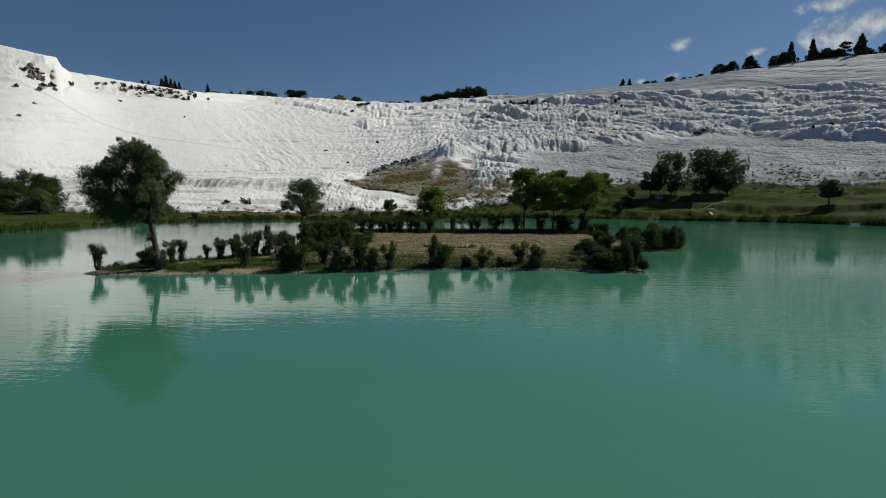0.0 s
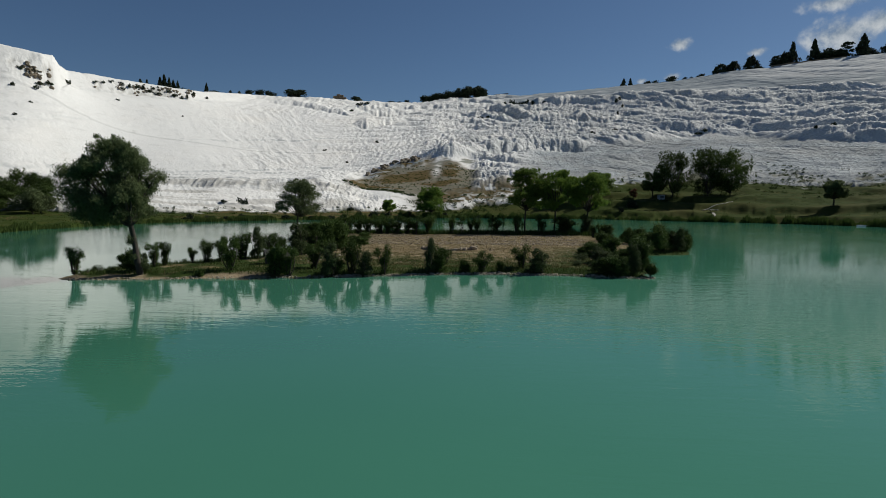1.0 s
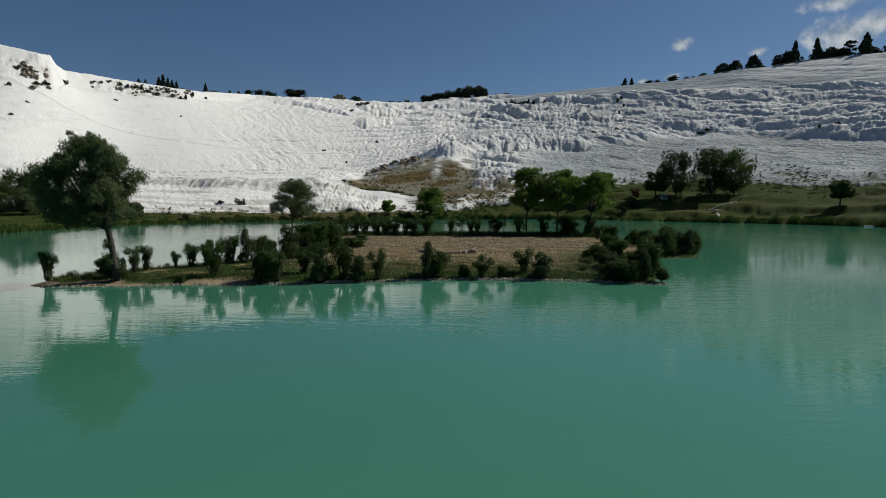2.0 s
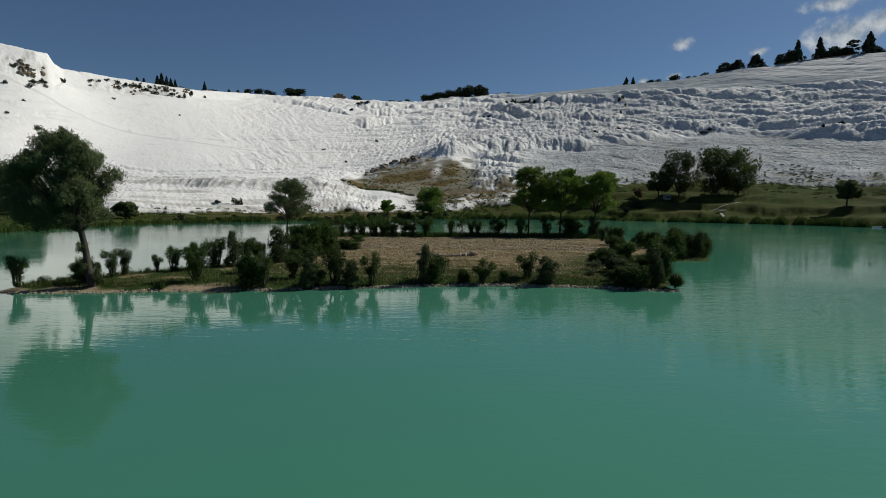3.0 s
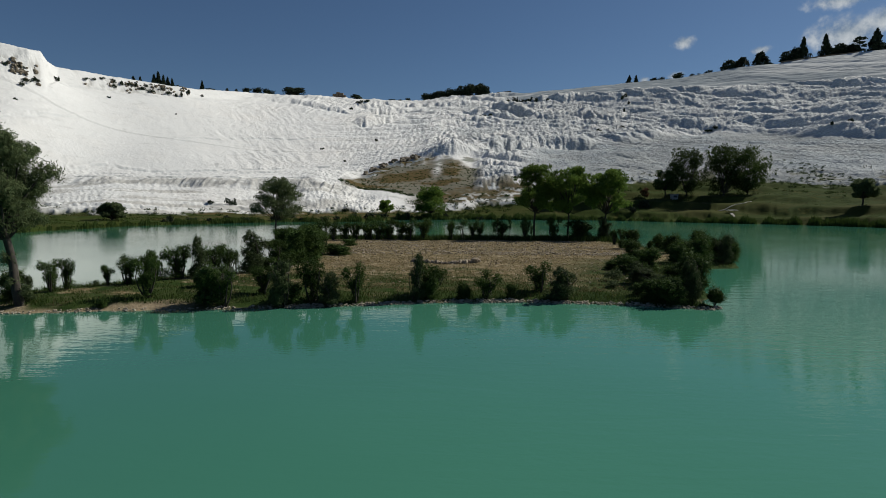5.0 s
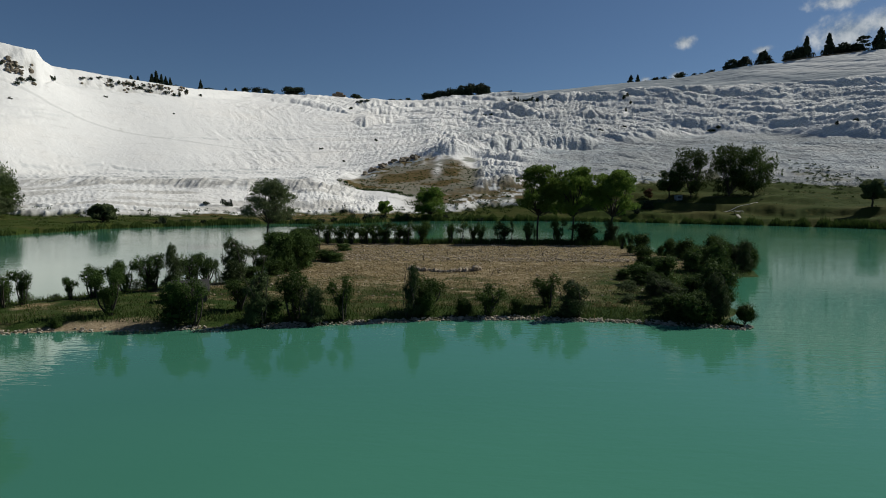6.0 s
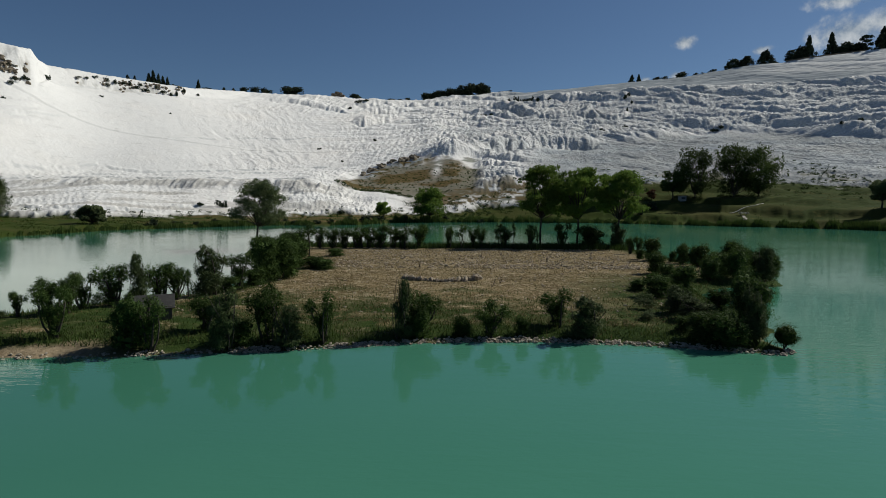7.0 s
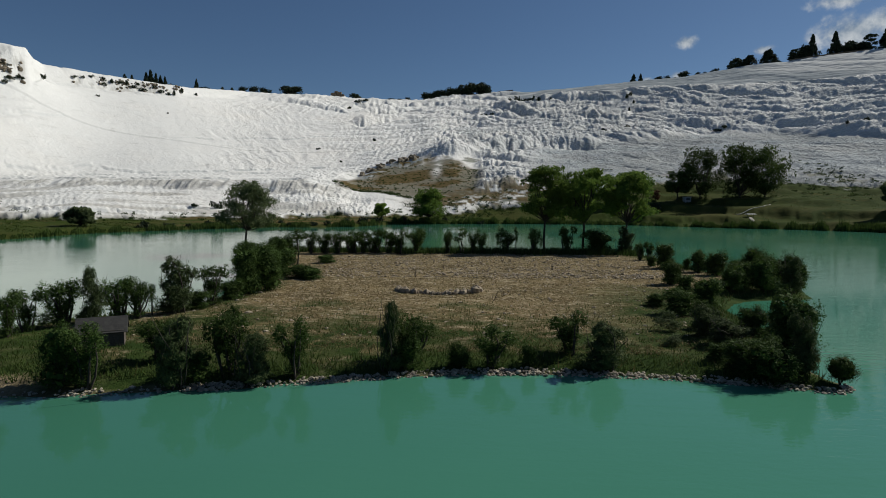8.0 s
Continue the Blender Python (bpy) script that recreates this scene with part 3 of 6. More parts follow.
    earth = np.maximum(earth, 0.15 * smooth01(3, 5, A) * grass * smooth01(0.55, 0.72, fbm(X / 20, Y / 20, 3, 117)) * (1 - back))
    # brownish seepage films on the low terrace and its riser
    film = smooth01(0.46, 0.58, fbm((rib + wx) / 26, (R + wy) / 6, 5, 155, 0.62)) * (1 - smooth01(-14, -9, A))
    earth = np.maximum(earth, 0.34 * film * white * (1 - smooth01(0, 14, R - terr)))
    out = np.exp(-((f - f_top + 0.06 + 0.10 * n) / 0.09) ** 2) * smooth01(-11, -9.5, A) * (1 - smooth01(-4.9, -4.2, A))
    earth = earth * (1 - 0.35 * smooth01(0.52, 0.62, fbm((rib + wx) / 9, (R + wy) / 14, 4, 145, 0.6)) * smooth01(0.55, 0.8, f) * (A > -8))
    crag = smooth01(-34, -33, A) * (1 - smooth01(-27, -25.5, A)) * np.exp(-((R - ridge + 14) / 8) ** 2) * smooth01(0.50, 0.60, fbm(rib / 5, R / 6, 4, 137, 0.6))
    crag = np.maximum(crag, smooth01(-40, -39, A) * (1 - smooth01(-36.6, -36, A)) * np.exp(-((R - ridge + 11) / 7) ** 2) * smooth01(0.48, 0.58, fbm(rib / 5, R / 6, 4, 139, 0.6)))
    h -= 1.2 * crag
    h += out * (0.6 + 1.8 * pillow(X / 5, Y / 5, 3, 131)) + earth * 0.7 * (fbm(X / 10, Y / 10, 4, 133) - 0.5)
    # blue-grey tint: mineral crusts with the far side's shade put into their colour, cream and grey films elsewhere
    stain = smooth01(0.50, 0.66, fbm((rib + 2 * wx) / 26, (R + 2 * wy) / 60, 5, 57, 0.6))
    crust_shade = smooth01(-3, 9, A + 8 * (fbm(X / 70, Y / 70, 3, 58) - 0.5)) * white * smooth01(0.18, 0.5, fbm((rib + wx) / 40, (R + wy) / 18, 4, 59, 0.6))
    stain_shade = np.maximum((0.08 * white + 0.34 * rough * smooth01(-8, 2, A)) * stain, 0.30 * crust_shade)
    stain_shade = np.maximum(stain_shade, apron * white * (0.52 + 0.42 * fbm((rib + wx) / 30, (R + wy) / 22, 4, 56, 0.6)))
    stain_shade = np.maximum(stain_shade, 0.85 * upper * white * (1 - 0.5 * smooth01(45, 80, R - crest) * smooth01(21, 27, A)) * smooth01(0.05, 0.40, fbm((rib + wx) / 60, (R + wy) / 9, 4, 69, 0.6)))
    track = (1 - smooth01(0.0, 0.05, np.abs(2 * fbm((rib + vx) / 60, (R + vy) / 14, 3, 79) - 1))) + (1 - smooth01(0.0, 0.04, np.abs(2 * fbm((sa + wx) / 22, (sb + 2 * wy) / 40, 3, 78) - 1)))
    stain_shade = np.maximum(stain_shade, 0.22 * np.clip(track, 0, 1) * white * np.maximum(open_slope, (1 - smooth01(-14, -8, A)) * (1 - smooth01(0, 10, R - bench))))
    # even darkening over the left part of the white slope
    stain_shade = np.maximum(stain_shade, (0.21 - 0.15 * smooth01(-27, -18, A)) * white * (1 - smooth01(-16, -2, A)))
    stain_shade = np.maximum(stain_shade, np.clip(1.1 * np.maximum(out, 0.35 * crag), 0, 1))
    earth = np.maximum(earth * (1 - 0.85 * np.clip(1.2 * out, 0, 1) * smooth01(0.4, 0.55, fbm(X / 4, Y / 4, 3, 143))), 0.25 * smooth01(0.40, 0.55, crag))
    # narrow trodden ledges across the open slope
    for base, off, a0, a1, sd, wide in ((slope, 30, -44, -33.5, 181, 1.6), (crest, 4, -36, -24, 186, 1.5), (bench, 9, -41, -13, 182, 2.0), (bench, -8, -40, -12, 187, 1.6),
                                        (terr, 12, -40, -14, 183, 2.0), (slope, -22, -27, -12, 184, 1.6), (foot, 14, -41, -14, 185, 2.2)):
        gap = R - base - off - 16 * (fbm(A * 0.25, A * 0 + sd, 3, sd) - 0.5) - 2 * (fbm(A * 3, A * 0 + sd, 2, sd + 5) - 0.5)
        on = smooth01(a0 - 1, a0 + 1, A) * (1 - smooth01(a1 - 1, a1 + 1, A)) * smooth01(0.32, 0.5, fbm(A * 1.3, A * 0 + sd, 3, sd + 9)) * white
        h += on * 1.3 * (smooth01(-0.6, 1.6, gap) - smooth01(-6, 9, gap))
        stain_shade = np.maximum(stain_shade, 0.45 * on * np.exp(-(gap / wide) ** 2))
    h = np.where(R - shore[None] < 2, Z, h)
    broken = np.maximum(rough * (0.72 - 0.04 * far_side), 0.13 * white + white * np.maximum(0.42 * apron, 0.24 * streaky))
    return X, Y, h, grass, earth, stain_shade * (1 - grass), np.clip(broken * (1 - 0.8 * np.maximum(earth, grass)) + 0.10 * np.maximum(grass, earth), 0, 1)


GX, GY, GZ, G_GRASS, G_EARTH, G_STAIN_SHADE, G_BROKEN = hillside()


def ground_z(x, y):
    """Height of the ground at a place, from the grid."""
    az, r = math.degrees(math.atan2(x - CX, y - CY)), math.hypot(x - CX, y - CY)
    j = int(np.clip(np.searchsorted(AZ, az) - 1, 0, len(AZ) - 2))
    i = int(np.clip(np.searchsorted(RR, r) - 1, 0, len(RR) - 2))
    u, v = (az - AZ[j]) / (AZ[j + 1] - AZ[j]), (r - RR[i]) / (RR[i + 1] - RR[i])
    return float((GZ[i, j] * (1 - u) + GZ[i, j + 1] * u) * (1 - v) + (GZ[i + 1, j] * (1 - u) + GZ[i + 1, j + 1] * u) * v)


def at_bearing(az, r):
    return CX + r * math.sin(radians(az)), CY + r * math.cos(radians(az))


def build_ground():
    nr, na = GZ.shape
    V = np.stack([GX, GY, GZ], -1).reshape(-1, 3)
    i, j = np.meshgrid(np.arange(nr - 1), np.arange(na - 1), indexing="ij")
    a = (i * na + j).ravel()
    F = np.stack([a, a + 1, a + na + 1, a + na], -1)[:, ::-1]
    me = mesh_np("ground", V, F, True)
    put_attr(me, "grass", np.clip(G_GRASS, 0, 1).ravel())
    put_attr(me, "earth", np.clip(G_EARTH, 0, 1).ravel())
    put_attr(me, "broken", np.clip(G_BROKEN, 0, 1).ravel())
    put_attr(me, "stain_shade", np.clip(G_STAIN_SHADE, 0, 1).ravel())
    tagged(part("ground", me, TRAVERTINE), "white travertine hillside above a grassy lake shore", "ground", kind="structure")


build_ground()


def build_water():
    n = 96
    a = np.linspace(0, 2 * np.pi, n, endpoint=False)
    r = np.interp(np.degrees((a + np.pi) % (2 * np.pi) - np.pi), *np.array([(s[0], s[1]) for s in SHORE]).T) + 7
    V = [(CX, CY, 0)] + [(CX + q * math.sin(t), CY + q * math.cos(t), 0) for t, q in zip(a, r)]
    F = [(0, 1 + (k + 1) % n, 1 + k) for k in range(n)]
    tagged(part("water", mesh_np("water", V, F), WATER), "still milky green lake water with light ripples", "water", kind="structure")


build_water()

# ---- the island ----
OUTLINE = [(-42, 63.2), (-40.4, 62.3), (-38, 62.6), (-33, 63.3), (-26.7, 64.9), (-20, 65.9), (-16, 66.8), (-12, 67.7), (-8.5, 68.8),
           (-3.7, 70.2), (0, 71.1), (6, 71.4), (11, 71.0), (15.5, 70.3), (18, 69.4), (19.6, 69.0), (20.7, 70.0), (19.9, 73), (22.6, 76),
           (23.2, 82), (23.0, 86), (23.8, 92.5), (27, 97.5), (35, 99.5), (37.6, 106), (38.0, 111.5), (35.4, 116), (33, 122), (32.5, 132), (33, 140),
           (31, 146), (24, 149.5), (8, 150), (-8, 149), (-24, 147), (-36, 148), (-42, 143), (-39, 132), (-33, 120), (-29, 110),
           (-25, 100), (-24.6, 92), (-26, 87.5), (-31, 84.5), (-33.6, 80), (-36, 77), (-39, 73.5), (-40.4, 69.5), (-42.4, 66)]


def inside_distance(x, y, ring):
    """Signed distance to a closed outline, positive inside."""
    P = np.array(ring, dtype=float)
    Q = np.roll(P, -1, 0)
    d = np.full(x.shape, 1e9)
    wind = np.zeros(x.shape, dtype=bool)
    for (ax, ay), (bx, by) in zip(P, Q):
        ex, ey = bx - ax, by - ay
        t = np.clip(((x - ax) * ex + (y - ay) * ey) / (ex * ex + ey * ey), 0, 1)
        d = np.minimum(d, np.hypot(x - ax - t * ex, y - ay - t * ey))
        cross = (ay > y) != (by > y)
        wind ^= cross & (x < ax + (y - ay) * ex / (ey if ey else 1e-9))
    return np.where(wind, d, -d)


def island_z(x, y):
    x, y = np.asarray(x, float), np.asarray(y, float)
    d = inside_distance(x, y, OUTLINE) + 0.9 * (fbm(x / 1.7, y / 1.7, 3, 201) - 0.5)
    z = np.where(d < 0, 0.35 * d, 0.42 * smooth01(-0.2, 2.2, d) + 0.30 * smooth01(0.5, 6, d))
    return z + smooth01(0.5, 3, d) * (0.28 * (fbm(x / 5, y / 5, 3, 202) - 0.5) + 0.12 * (fbm(x / 0.9, y / 0.9, 3, 203) - 0.5))


def build_island():
    xs, ys = np.arange(-46.5, 45, 0.34), np.arange(59, 153, 0.38)
    X, Y = np.meshgrid(xs, ys)
    Z = island_z(X, Y)
    D = inside_distance(X, Y, OUTLINE)
    nx = len(xs)
    keep = (D[:-1, :-1] > -4) & (D[1:, 1:] > -4)
    i, j = np.nonzero(keep)
    a = i * nx + j
    F = np.stack([a, a + 1, a + nx + 1, a + nx], -1)
    used = np.unique(F)
    remap = np.zeros(X.size, int)
    remap[used] = np.arange(len(used))
    V = np.stack([X, Y, Z], -1).reshape(-1, 3)[used]
    me = mesh_np("island", V, remap[F], True)
    n = fbm(X / 6, Y / 6, 4, 211) - 0.5
    n2 = fbm(X / 1.6, Y / 1.6, 3, 212) - 0.5
    n3 = fbm(X / 2.6, Y / 1.7, 4, 213, 0.6) - 0.5
    front = (1 - smooth01(80, 92, Y + 18 * n + 8 * n2)) * smooth01(-0.16, 0.10, n3 + 0.05 + 0.10 * (1 - smooth01(74, 82, Y)))
    edge = 1 - smooth01(1.5, 7, D + 6 * n + 3 * n2)
    grass = np.maximum(front * (0.95 + 0.6 * n2), edge)
    grass = np.maximum(grass, smooth01(9, 17, X + 12 * n) * (1 - smooth01(90, 108, Y + 20 * n)))
    sand = (1 - smooth01(-27, -18, X + 8 * n)) * (1 - smooth01(0.9, 1.9, D + 3 * n + 2.4 * n2)) * (1 - smooth01(66.5, 69.5, Y))
    sand = np.maximum(sand, 0.35 * (1 - smooth01(0.1, 0.4, D + n2)) * (1 - smooth01(73, 76, Y)))
    put_attr(me, "grass", np.clip(grass, 0, 1).ravel()[used])
    put_attr(me, "sand", np.clip(sand, 0, 1).ravel()[used])
    tagged(part("island", me, ISLAND_SOIL), "low flat island of dry brown soil with green edges", "island", kind="structure")


build_island()


# ---- plants ----
def leaf_quads(rng, P, N, length, width, droop=0.0):
    """Rhombic leaves at the points P that face about along N."""
    n = len(P)
    N = N + rng.normal(0, 0.65, (n, 3))
    N /= np.linalg.norm(N, axis=1, keepdims=True) + 1e-9
    T = rng.normal(0, 1, (n, 3)) + np.array([0, 0, -droop])
    T -= (T * N).sum(1, keepdims=True) * N
    T /= np.linalg.norm(T, axis=1, keepdims=True) + 1e-9
    B = np.cross(N, T)
    L = (length * rng.uniform(0.6, 1.35, n))[:, None]
    W = (width * rng.uniform(0.6, 1.35, n))[:, None]
    V = np.stack([P - T * L * 0.5, P + B * W * 0.5, P + T * L * 0.5, P - B * W * 0.5], 1).reshape(-1, 3)
    return V, np.arange(4 * n).reshape(-1, 4)


def crown_points(rng, lobes, n, clumps=26, spread=0.26):
    """Points gathered in clumps over the shells of ellipsoids: uneven, with gaps."""
    sizes = np.array([np.cbrt(rx * ry * rz) ** 2 for _, (rx, ry, rz) in lobes])
    P, N = [], []
    for (c, rad), share in zip(lobes, sizes / sizes.sum()):
        c, rad = np.array(c, float), np.array(rad, float)
        k = max(5, int(clumps * share * len(lobes)))
        d = rng.normal(0, 1, (k, 3))
        d /= np.linalg.norm(d, axis=1, keepdims=True)
        cc = c + d * rad * rng.uniform(0.55, 1.02, (k, 1))
        m = max(8, int(n * share))
        pick = rng.integers(0, k, m)
        off = rng.normal(0, 1, (m, 3))
        off *= (spread * rng.uniform(0.1, 1.0, (m, 1)) / (np.linalg.norm(off, axis=1, keepdims=True) + 1e-9) * 1.2)
        p = cc[pick] + off * rad
        P.append(p)
        o = (p - c) / rad
        N.append(o / (np.linalg.norm(o, axis=1, keepdims=True) + 1e-9))
    return np.concatenate(P), np.concatenate(N)


def crown_mesh(rng, lobes, n, length, width, droop=0.0, clumps=26, spread=0.26, floor=None, fill=0.16):
    """Small leaves in clumps outside, larger ones that close the dark inside of each lobe."""
    P, N = crown_points(rng, lobes, n, clumps, spread)
    if floor is not None:
        P[:, 2] = np.maximum(P[:, 2], floor)
    V, F = leaf_quads(rng, P, N, length, width, droop)
    inner, k = [V], len(V)
    faces = [F]
    for c, rad in lobes:
        m = max(10, int(n * fill / len(lobes)))
        d = rng.normal(0, 1, (m, 3))
        d *= (0.72 * rng.uniform(0.1, 1, (m, 1)) ** 0.4) / np.linalg.norm(d, axis=1, keepdims=True)
        p = np.array(c, float) + d * np.array(rad, float)
        if floor is not None:
            p[:, 2] = np.maximum(p[:, 2], floor)
        big = 0.34 * float(np.cbrt(rad[0] * rad[1] * rad[2]))
        v, f = leaf_quads(rng, p, d + 1e-6, big, big * 0.7, droop)
        inner.append(v)
        faces.append(f + k)
        k += len(v)
    return mesh_np("crown", np.concatenate(inner), np.concatenate(faces))


def tubes(paths, sides=6):
    """Tapered limbs: each path is a list of (point, radius)."""
    V, F = [], []
    for path in paths:
        base = len(V)
        pts = [Vector(p) for p, _ in path]
        for k, (p, r) in enumerate(path):
            t = (pts[min(k + 1, len(pts) - 1)] - pts[max(k - 1, 0)]).normalized()
            u = t.orthogonal().normalized()
            w = t.cross(u)
            for s in range(sides):
                a = 2 * math.pi * s / sides
                V.append(pts[k] + (u * math.cos(a) + w * math.sin(a)) * r)
            if k:
                for s in range(sides):
                    a0, a1 = base + (k - 1) * sides + s, base + (k - 1) * sides + (s + 1) % sides
                    F.append((a0, a1, a1 + sides, a0 + sides))
    return mesh_np("limbs", [tuple(v) for v in V], F, True)


def limb(rng, a, b, r0, r1, bend=0.12, n=5):
    a, b = np.array(a, float), np.array(b, float)
    L = np.linalg.norm(b - a)
    k1, k2 = rng.normal(0, bend * L, 3), rng.normal(0, bend * L, 3)
    out = []
    for t in np.linspace(0, 1, n):
        p = a + (b - a) * t + k1 * math.sin(math.pi * t) * 0.5 + k2 * math.sin(2 * math.pi * t) * 0.3
        out.append((tuple(p), r0 + (r1 - r0) * t))
    return out


def plant(name, wood, crown_mesh, leaf, label, category, crown_name="crown", wood_name="trunk"):
    root = new(name)
    for w in wood:
        part(wood_name, w, BARK, root)
    part(crown_name, crown_mesh, leaf, root)
    return tagged(root, label, category)


def shrub(kind, seed):
    """Shrubs about 2 m wide and 2.8 m high: c cup-topped on bare stems, m bushy to the ground, f feathery, t thin, g low, r ball."""
    rng = np.random.default_rng(seed)
    leaf, size = LEAF_DARK, 0.078
    if kind == "c":
        k = int(rng.integers(3, 6))
        tops = [(0.62 * math.cos(6.28 * i / k) + rng.uniform(-0.2, 0.2), 0.5 * math.sin(6.28 * i / k) + rng.uniform(-0.2, 0.2), rng.uniform(1.6, 2.3)) for i in range(k)]
        lobes = [(t, (rng.uniform(0.42, 0.58), rng.uniform(0.42, 0.58), rng.uniform(0.45, 0.72))) for t in tops]
        lobes += [((0.5 * t[0], 0.5 * t[1], 1.25), (0.40, 0.40, 0.52)) for t in tops[:3]]
        lobes += [((rng.uniform(-0.25, 0.25), 0, 1.25), (0.46, 0.44, 0.5)), ((rng.uniform(-0.15, 0.15), 0, 0.7), (0.40, 0.38, 0.45)), ((0, 0, 0.3), (0.5, 0.5, 0.25))]
        ends = [t for t in tops for _ in range(2)]
        wood = [limb(rng, (rng.normal(0, 0.1), rng.normal(0, 0.1), -0.25), (e[0] * 0.9, e[1] * 0.9, e[2]), 0.075, 0.02) for e in ends]
        n = 6400
        label, cat = "dark green shrub with a rounded head on bare stems", "shrub"
    elif kind == "m":
        lobes = [((rng.uniform(-0.35, 0.35), rng.uniform(-0.35, 0.35), rng.uniform(0.7, 1.9)),
                  (rng.uniform(0.55, 0.8), rng.uniform(0.55, 0.8), rng.uniform(0.6, 0.9))) for _ in range(5)]
        lobes.append(((0, 0, 0.5), (0.95, 0.95, 0.6)))
        wood = [limb(rng, (rng.normal(0, 0.15), rng.normal(0, 0.15), -0.25), (*l[0][:2], l[0][2]), 0.06, 0.015) for l in lobes[:5]]
        n = 7600
        label, cat = "dense dark green bush leafy down to the ground", "bush"
    elif kind == "f":
        lobes = [((rng.uniform(-0.35, 0.35), rng.uniform(-0.3, 0.3), 0.45 + 0.45 * i), (0.66 - 0.06 * i, 0.66 - 0.06 * i, 0.55)) for i in range(5)]
        wood = [limb(rng, (rng.normal(0, 0.2), rng.normal(0, 0.2), -0.25), (rng.uniform(-0.7, 0.7), rng.uniform(-0.6, 0.6), rng.uniform(1.9, 2.9)), 0.035, 0.006)
                for _ in range(9)]
        n, leaf, size = 7000, LEAF_GREY, 0.13
        label, cat = "feathery grey-green tamarisk bush with upright twigs", "bush"
    elif kind == "t":
        lobes = [((rng.uniform(-0.3, 0.3), rng.uniform(-0.3, 0.3), z), (0.45, 0.45, 0.42)) for z in (1.5, 2.0, 2.4)]
        wood = [limb(rng, (0, 0, -0.25), (*l[0][:2], l[0][2]), 0.06, 0.015) for l in lobes]
        n = 1500
        label, cat = "thin young sapling with sparse dark leaves", "sapling"
    elif kind == "r":
        lobes = [((0, 0, 1.5), (0.98, 0.98, 1.25)), ((0.1, 0.1, 1.2), (0.9, 0.9, 1.0))]
        wood = [limb(rng, (0, 0, -0.25), (0.1 * i - 0.1, 0.05, 1.4), 0.06, 0.02) for i in range(3)]
        n, leaf = 7000, LEAF_REED
        label, cat = "round green bush at the tip of the island", "bush"
    else:
        lobes = [((rng.uniform(-0.7, 0.7), rng.uniform(-0.5, 0.5), rng.uniform(0.6, 1.6)), (0.5, 0.5, 1.0)) for _ in range(4)]
        wood, n, leaf, size = [], 900, LEAF_GREY, 0.22
        label, cat = "low grey-green scrub at the water's edge", "scrub"
    feather = kind in "fg"
    crown = crown_mesh(rng, lobes, n, size * (1.5 if feather else 1.0), size * (0.22 if feather else 0.5), -1.2 if feather else 0,
                       38, 0.30, 0.02, 0.05 if feather else 0.12)
    return plant("shrub", [tubes([w], 5) for w in wood], crown, leaf, label, cat, "foliage", "stem")


PROTO = {k: [shrub(k, 300 + 10 * q + i) for i in range(n)] for q, (k, n) in enumerate((("c", 6), ("m", 6), ("f", 3), ("t", 2), ("g", 2), ("r", 1)))}
fresh = {ob: True for obs in PROTO.values() for ob in obs}


def set_out(ob, m):
    """The first use of a model moves it into place; later ones are copies."""
    if fresh.get(ob):
        fresh[ob] = False
        ob.matrix_basis = m
        return ob
    return copy_thing(ob, m @ Matrix.Diagonal((1 / ob.scale[0], 1 / ob.scale[1], 1 / ob.scale[2], 1)))


pick = random.Random(5)


def set_shrubs(rows, group, grow=1.0, wide=1.0):
    for x, y, w, h, kind in rows:
        w, h = w * grow * wide, h * grow
        ob = pick.choice(PROTO[kind])
        z = max(float(island_z(x, y)), 0.05) - 0.03
        m = Matrix.LocRotScale((x, y, z), Euler((0, 0, pick.uniform(0, 6.28))), (w / 1.72, w / 1.72 * pick.uniform(0.9, 1.1), h / 2.65))
        got = set_out(ob, m)
        got["group"] = group


FRONT_SHRUBS = [(-20.3, 66.8, 1.9, 3.1, 'm'), (-19.0, 66.9, 1.5, 2.9, 'c'), (-14.6, 67.6, 1.8, 3.2, 'f'), (-13.9, 68.1, 1.4, 1.8, 'm'), (-17.0, 70.3, 1.6, 2.4, 'c'),
                (-12.5, 69.0, 1.7, 3.3, 'c'), (-11.1, 68.6, 1.7, 2.3, 'f'), (-9.0, 69.6, 1.3, 2.8, 'c'), (-4.1, 71.0, 1.3, 3.4, 'f'),
                (-3.0, 72.2, 1.8, 2.6, 'c'), (-3.0, 71.3, 1.4, 2.0, 'm'), (-0.1, 71.9, 1.1, 1.6, 'm'), (1.8, 72.0, 1.4, 2.1, 'c'),
                (3.9, 72.2, 0.7, 1.3, 'm'), (6.5, 74.0, 1.6, 2.3, 'c'), (8.4, 72.1, 2.3, 2.4, 'f'), (20.3, 70.3, 1.05, 1.5, 'r')]
RIGHT_SHRUBS = [(16.6, 70.6, 2.9, 2.8, 'm'), (15.8, 71.6, 2.4, 2.0, 'm'), (18.7, 71.2, 2.0, 3.2, 'f'), (20.5, 75.7, 3.0, 4.3, 'm'),
                (16.9, 76.1, 3.0, 1.7, 'f'), (20.3, 80.4, 2.2, 2.6, 'm'), (16.2, 78.4, 2.4, 2.0, 'f'), (17.2, 86.4, 2.5, 2.2, 'm'),
                (16.6, 90.2, 2.1, 1.3, 'm'), (20.6, 89.2, 2.6, 2.9, 'm'), (22.2, 98.8, 2.3, 2.0, 'm'), (27.5, 100.3, 2.8, 3.2, 'm'),
                (31.2, 101.4, 3.5, 4.7, 'm'), (34.5, 102.6, 2.8, 3.6, 'f'), (30.9, 107.8, 2.6, 3.1, 'm'), (32.8, 106.7, 3.2, 4.4, 'm')]
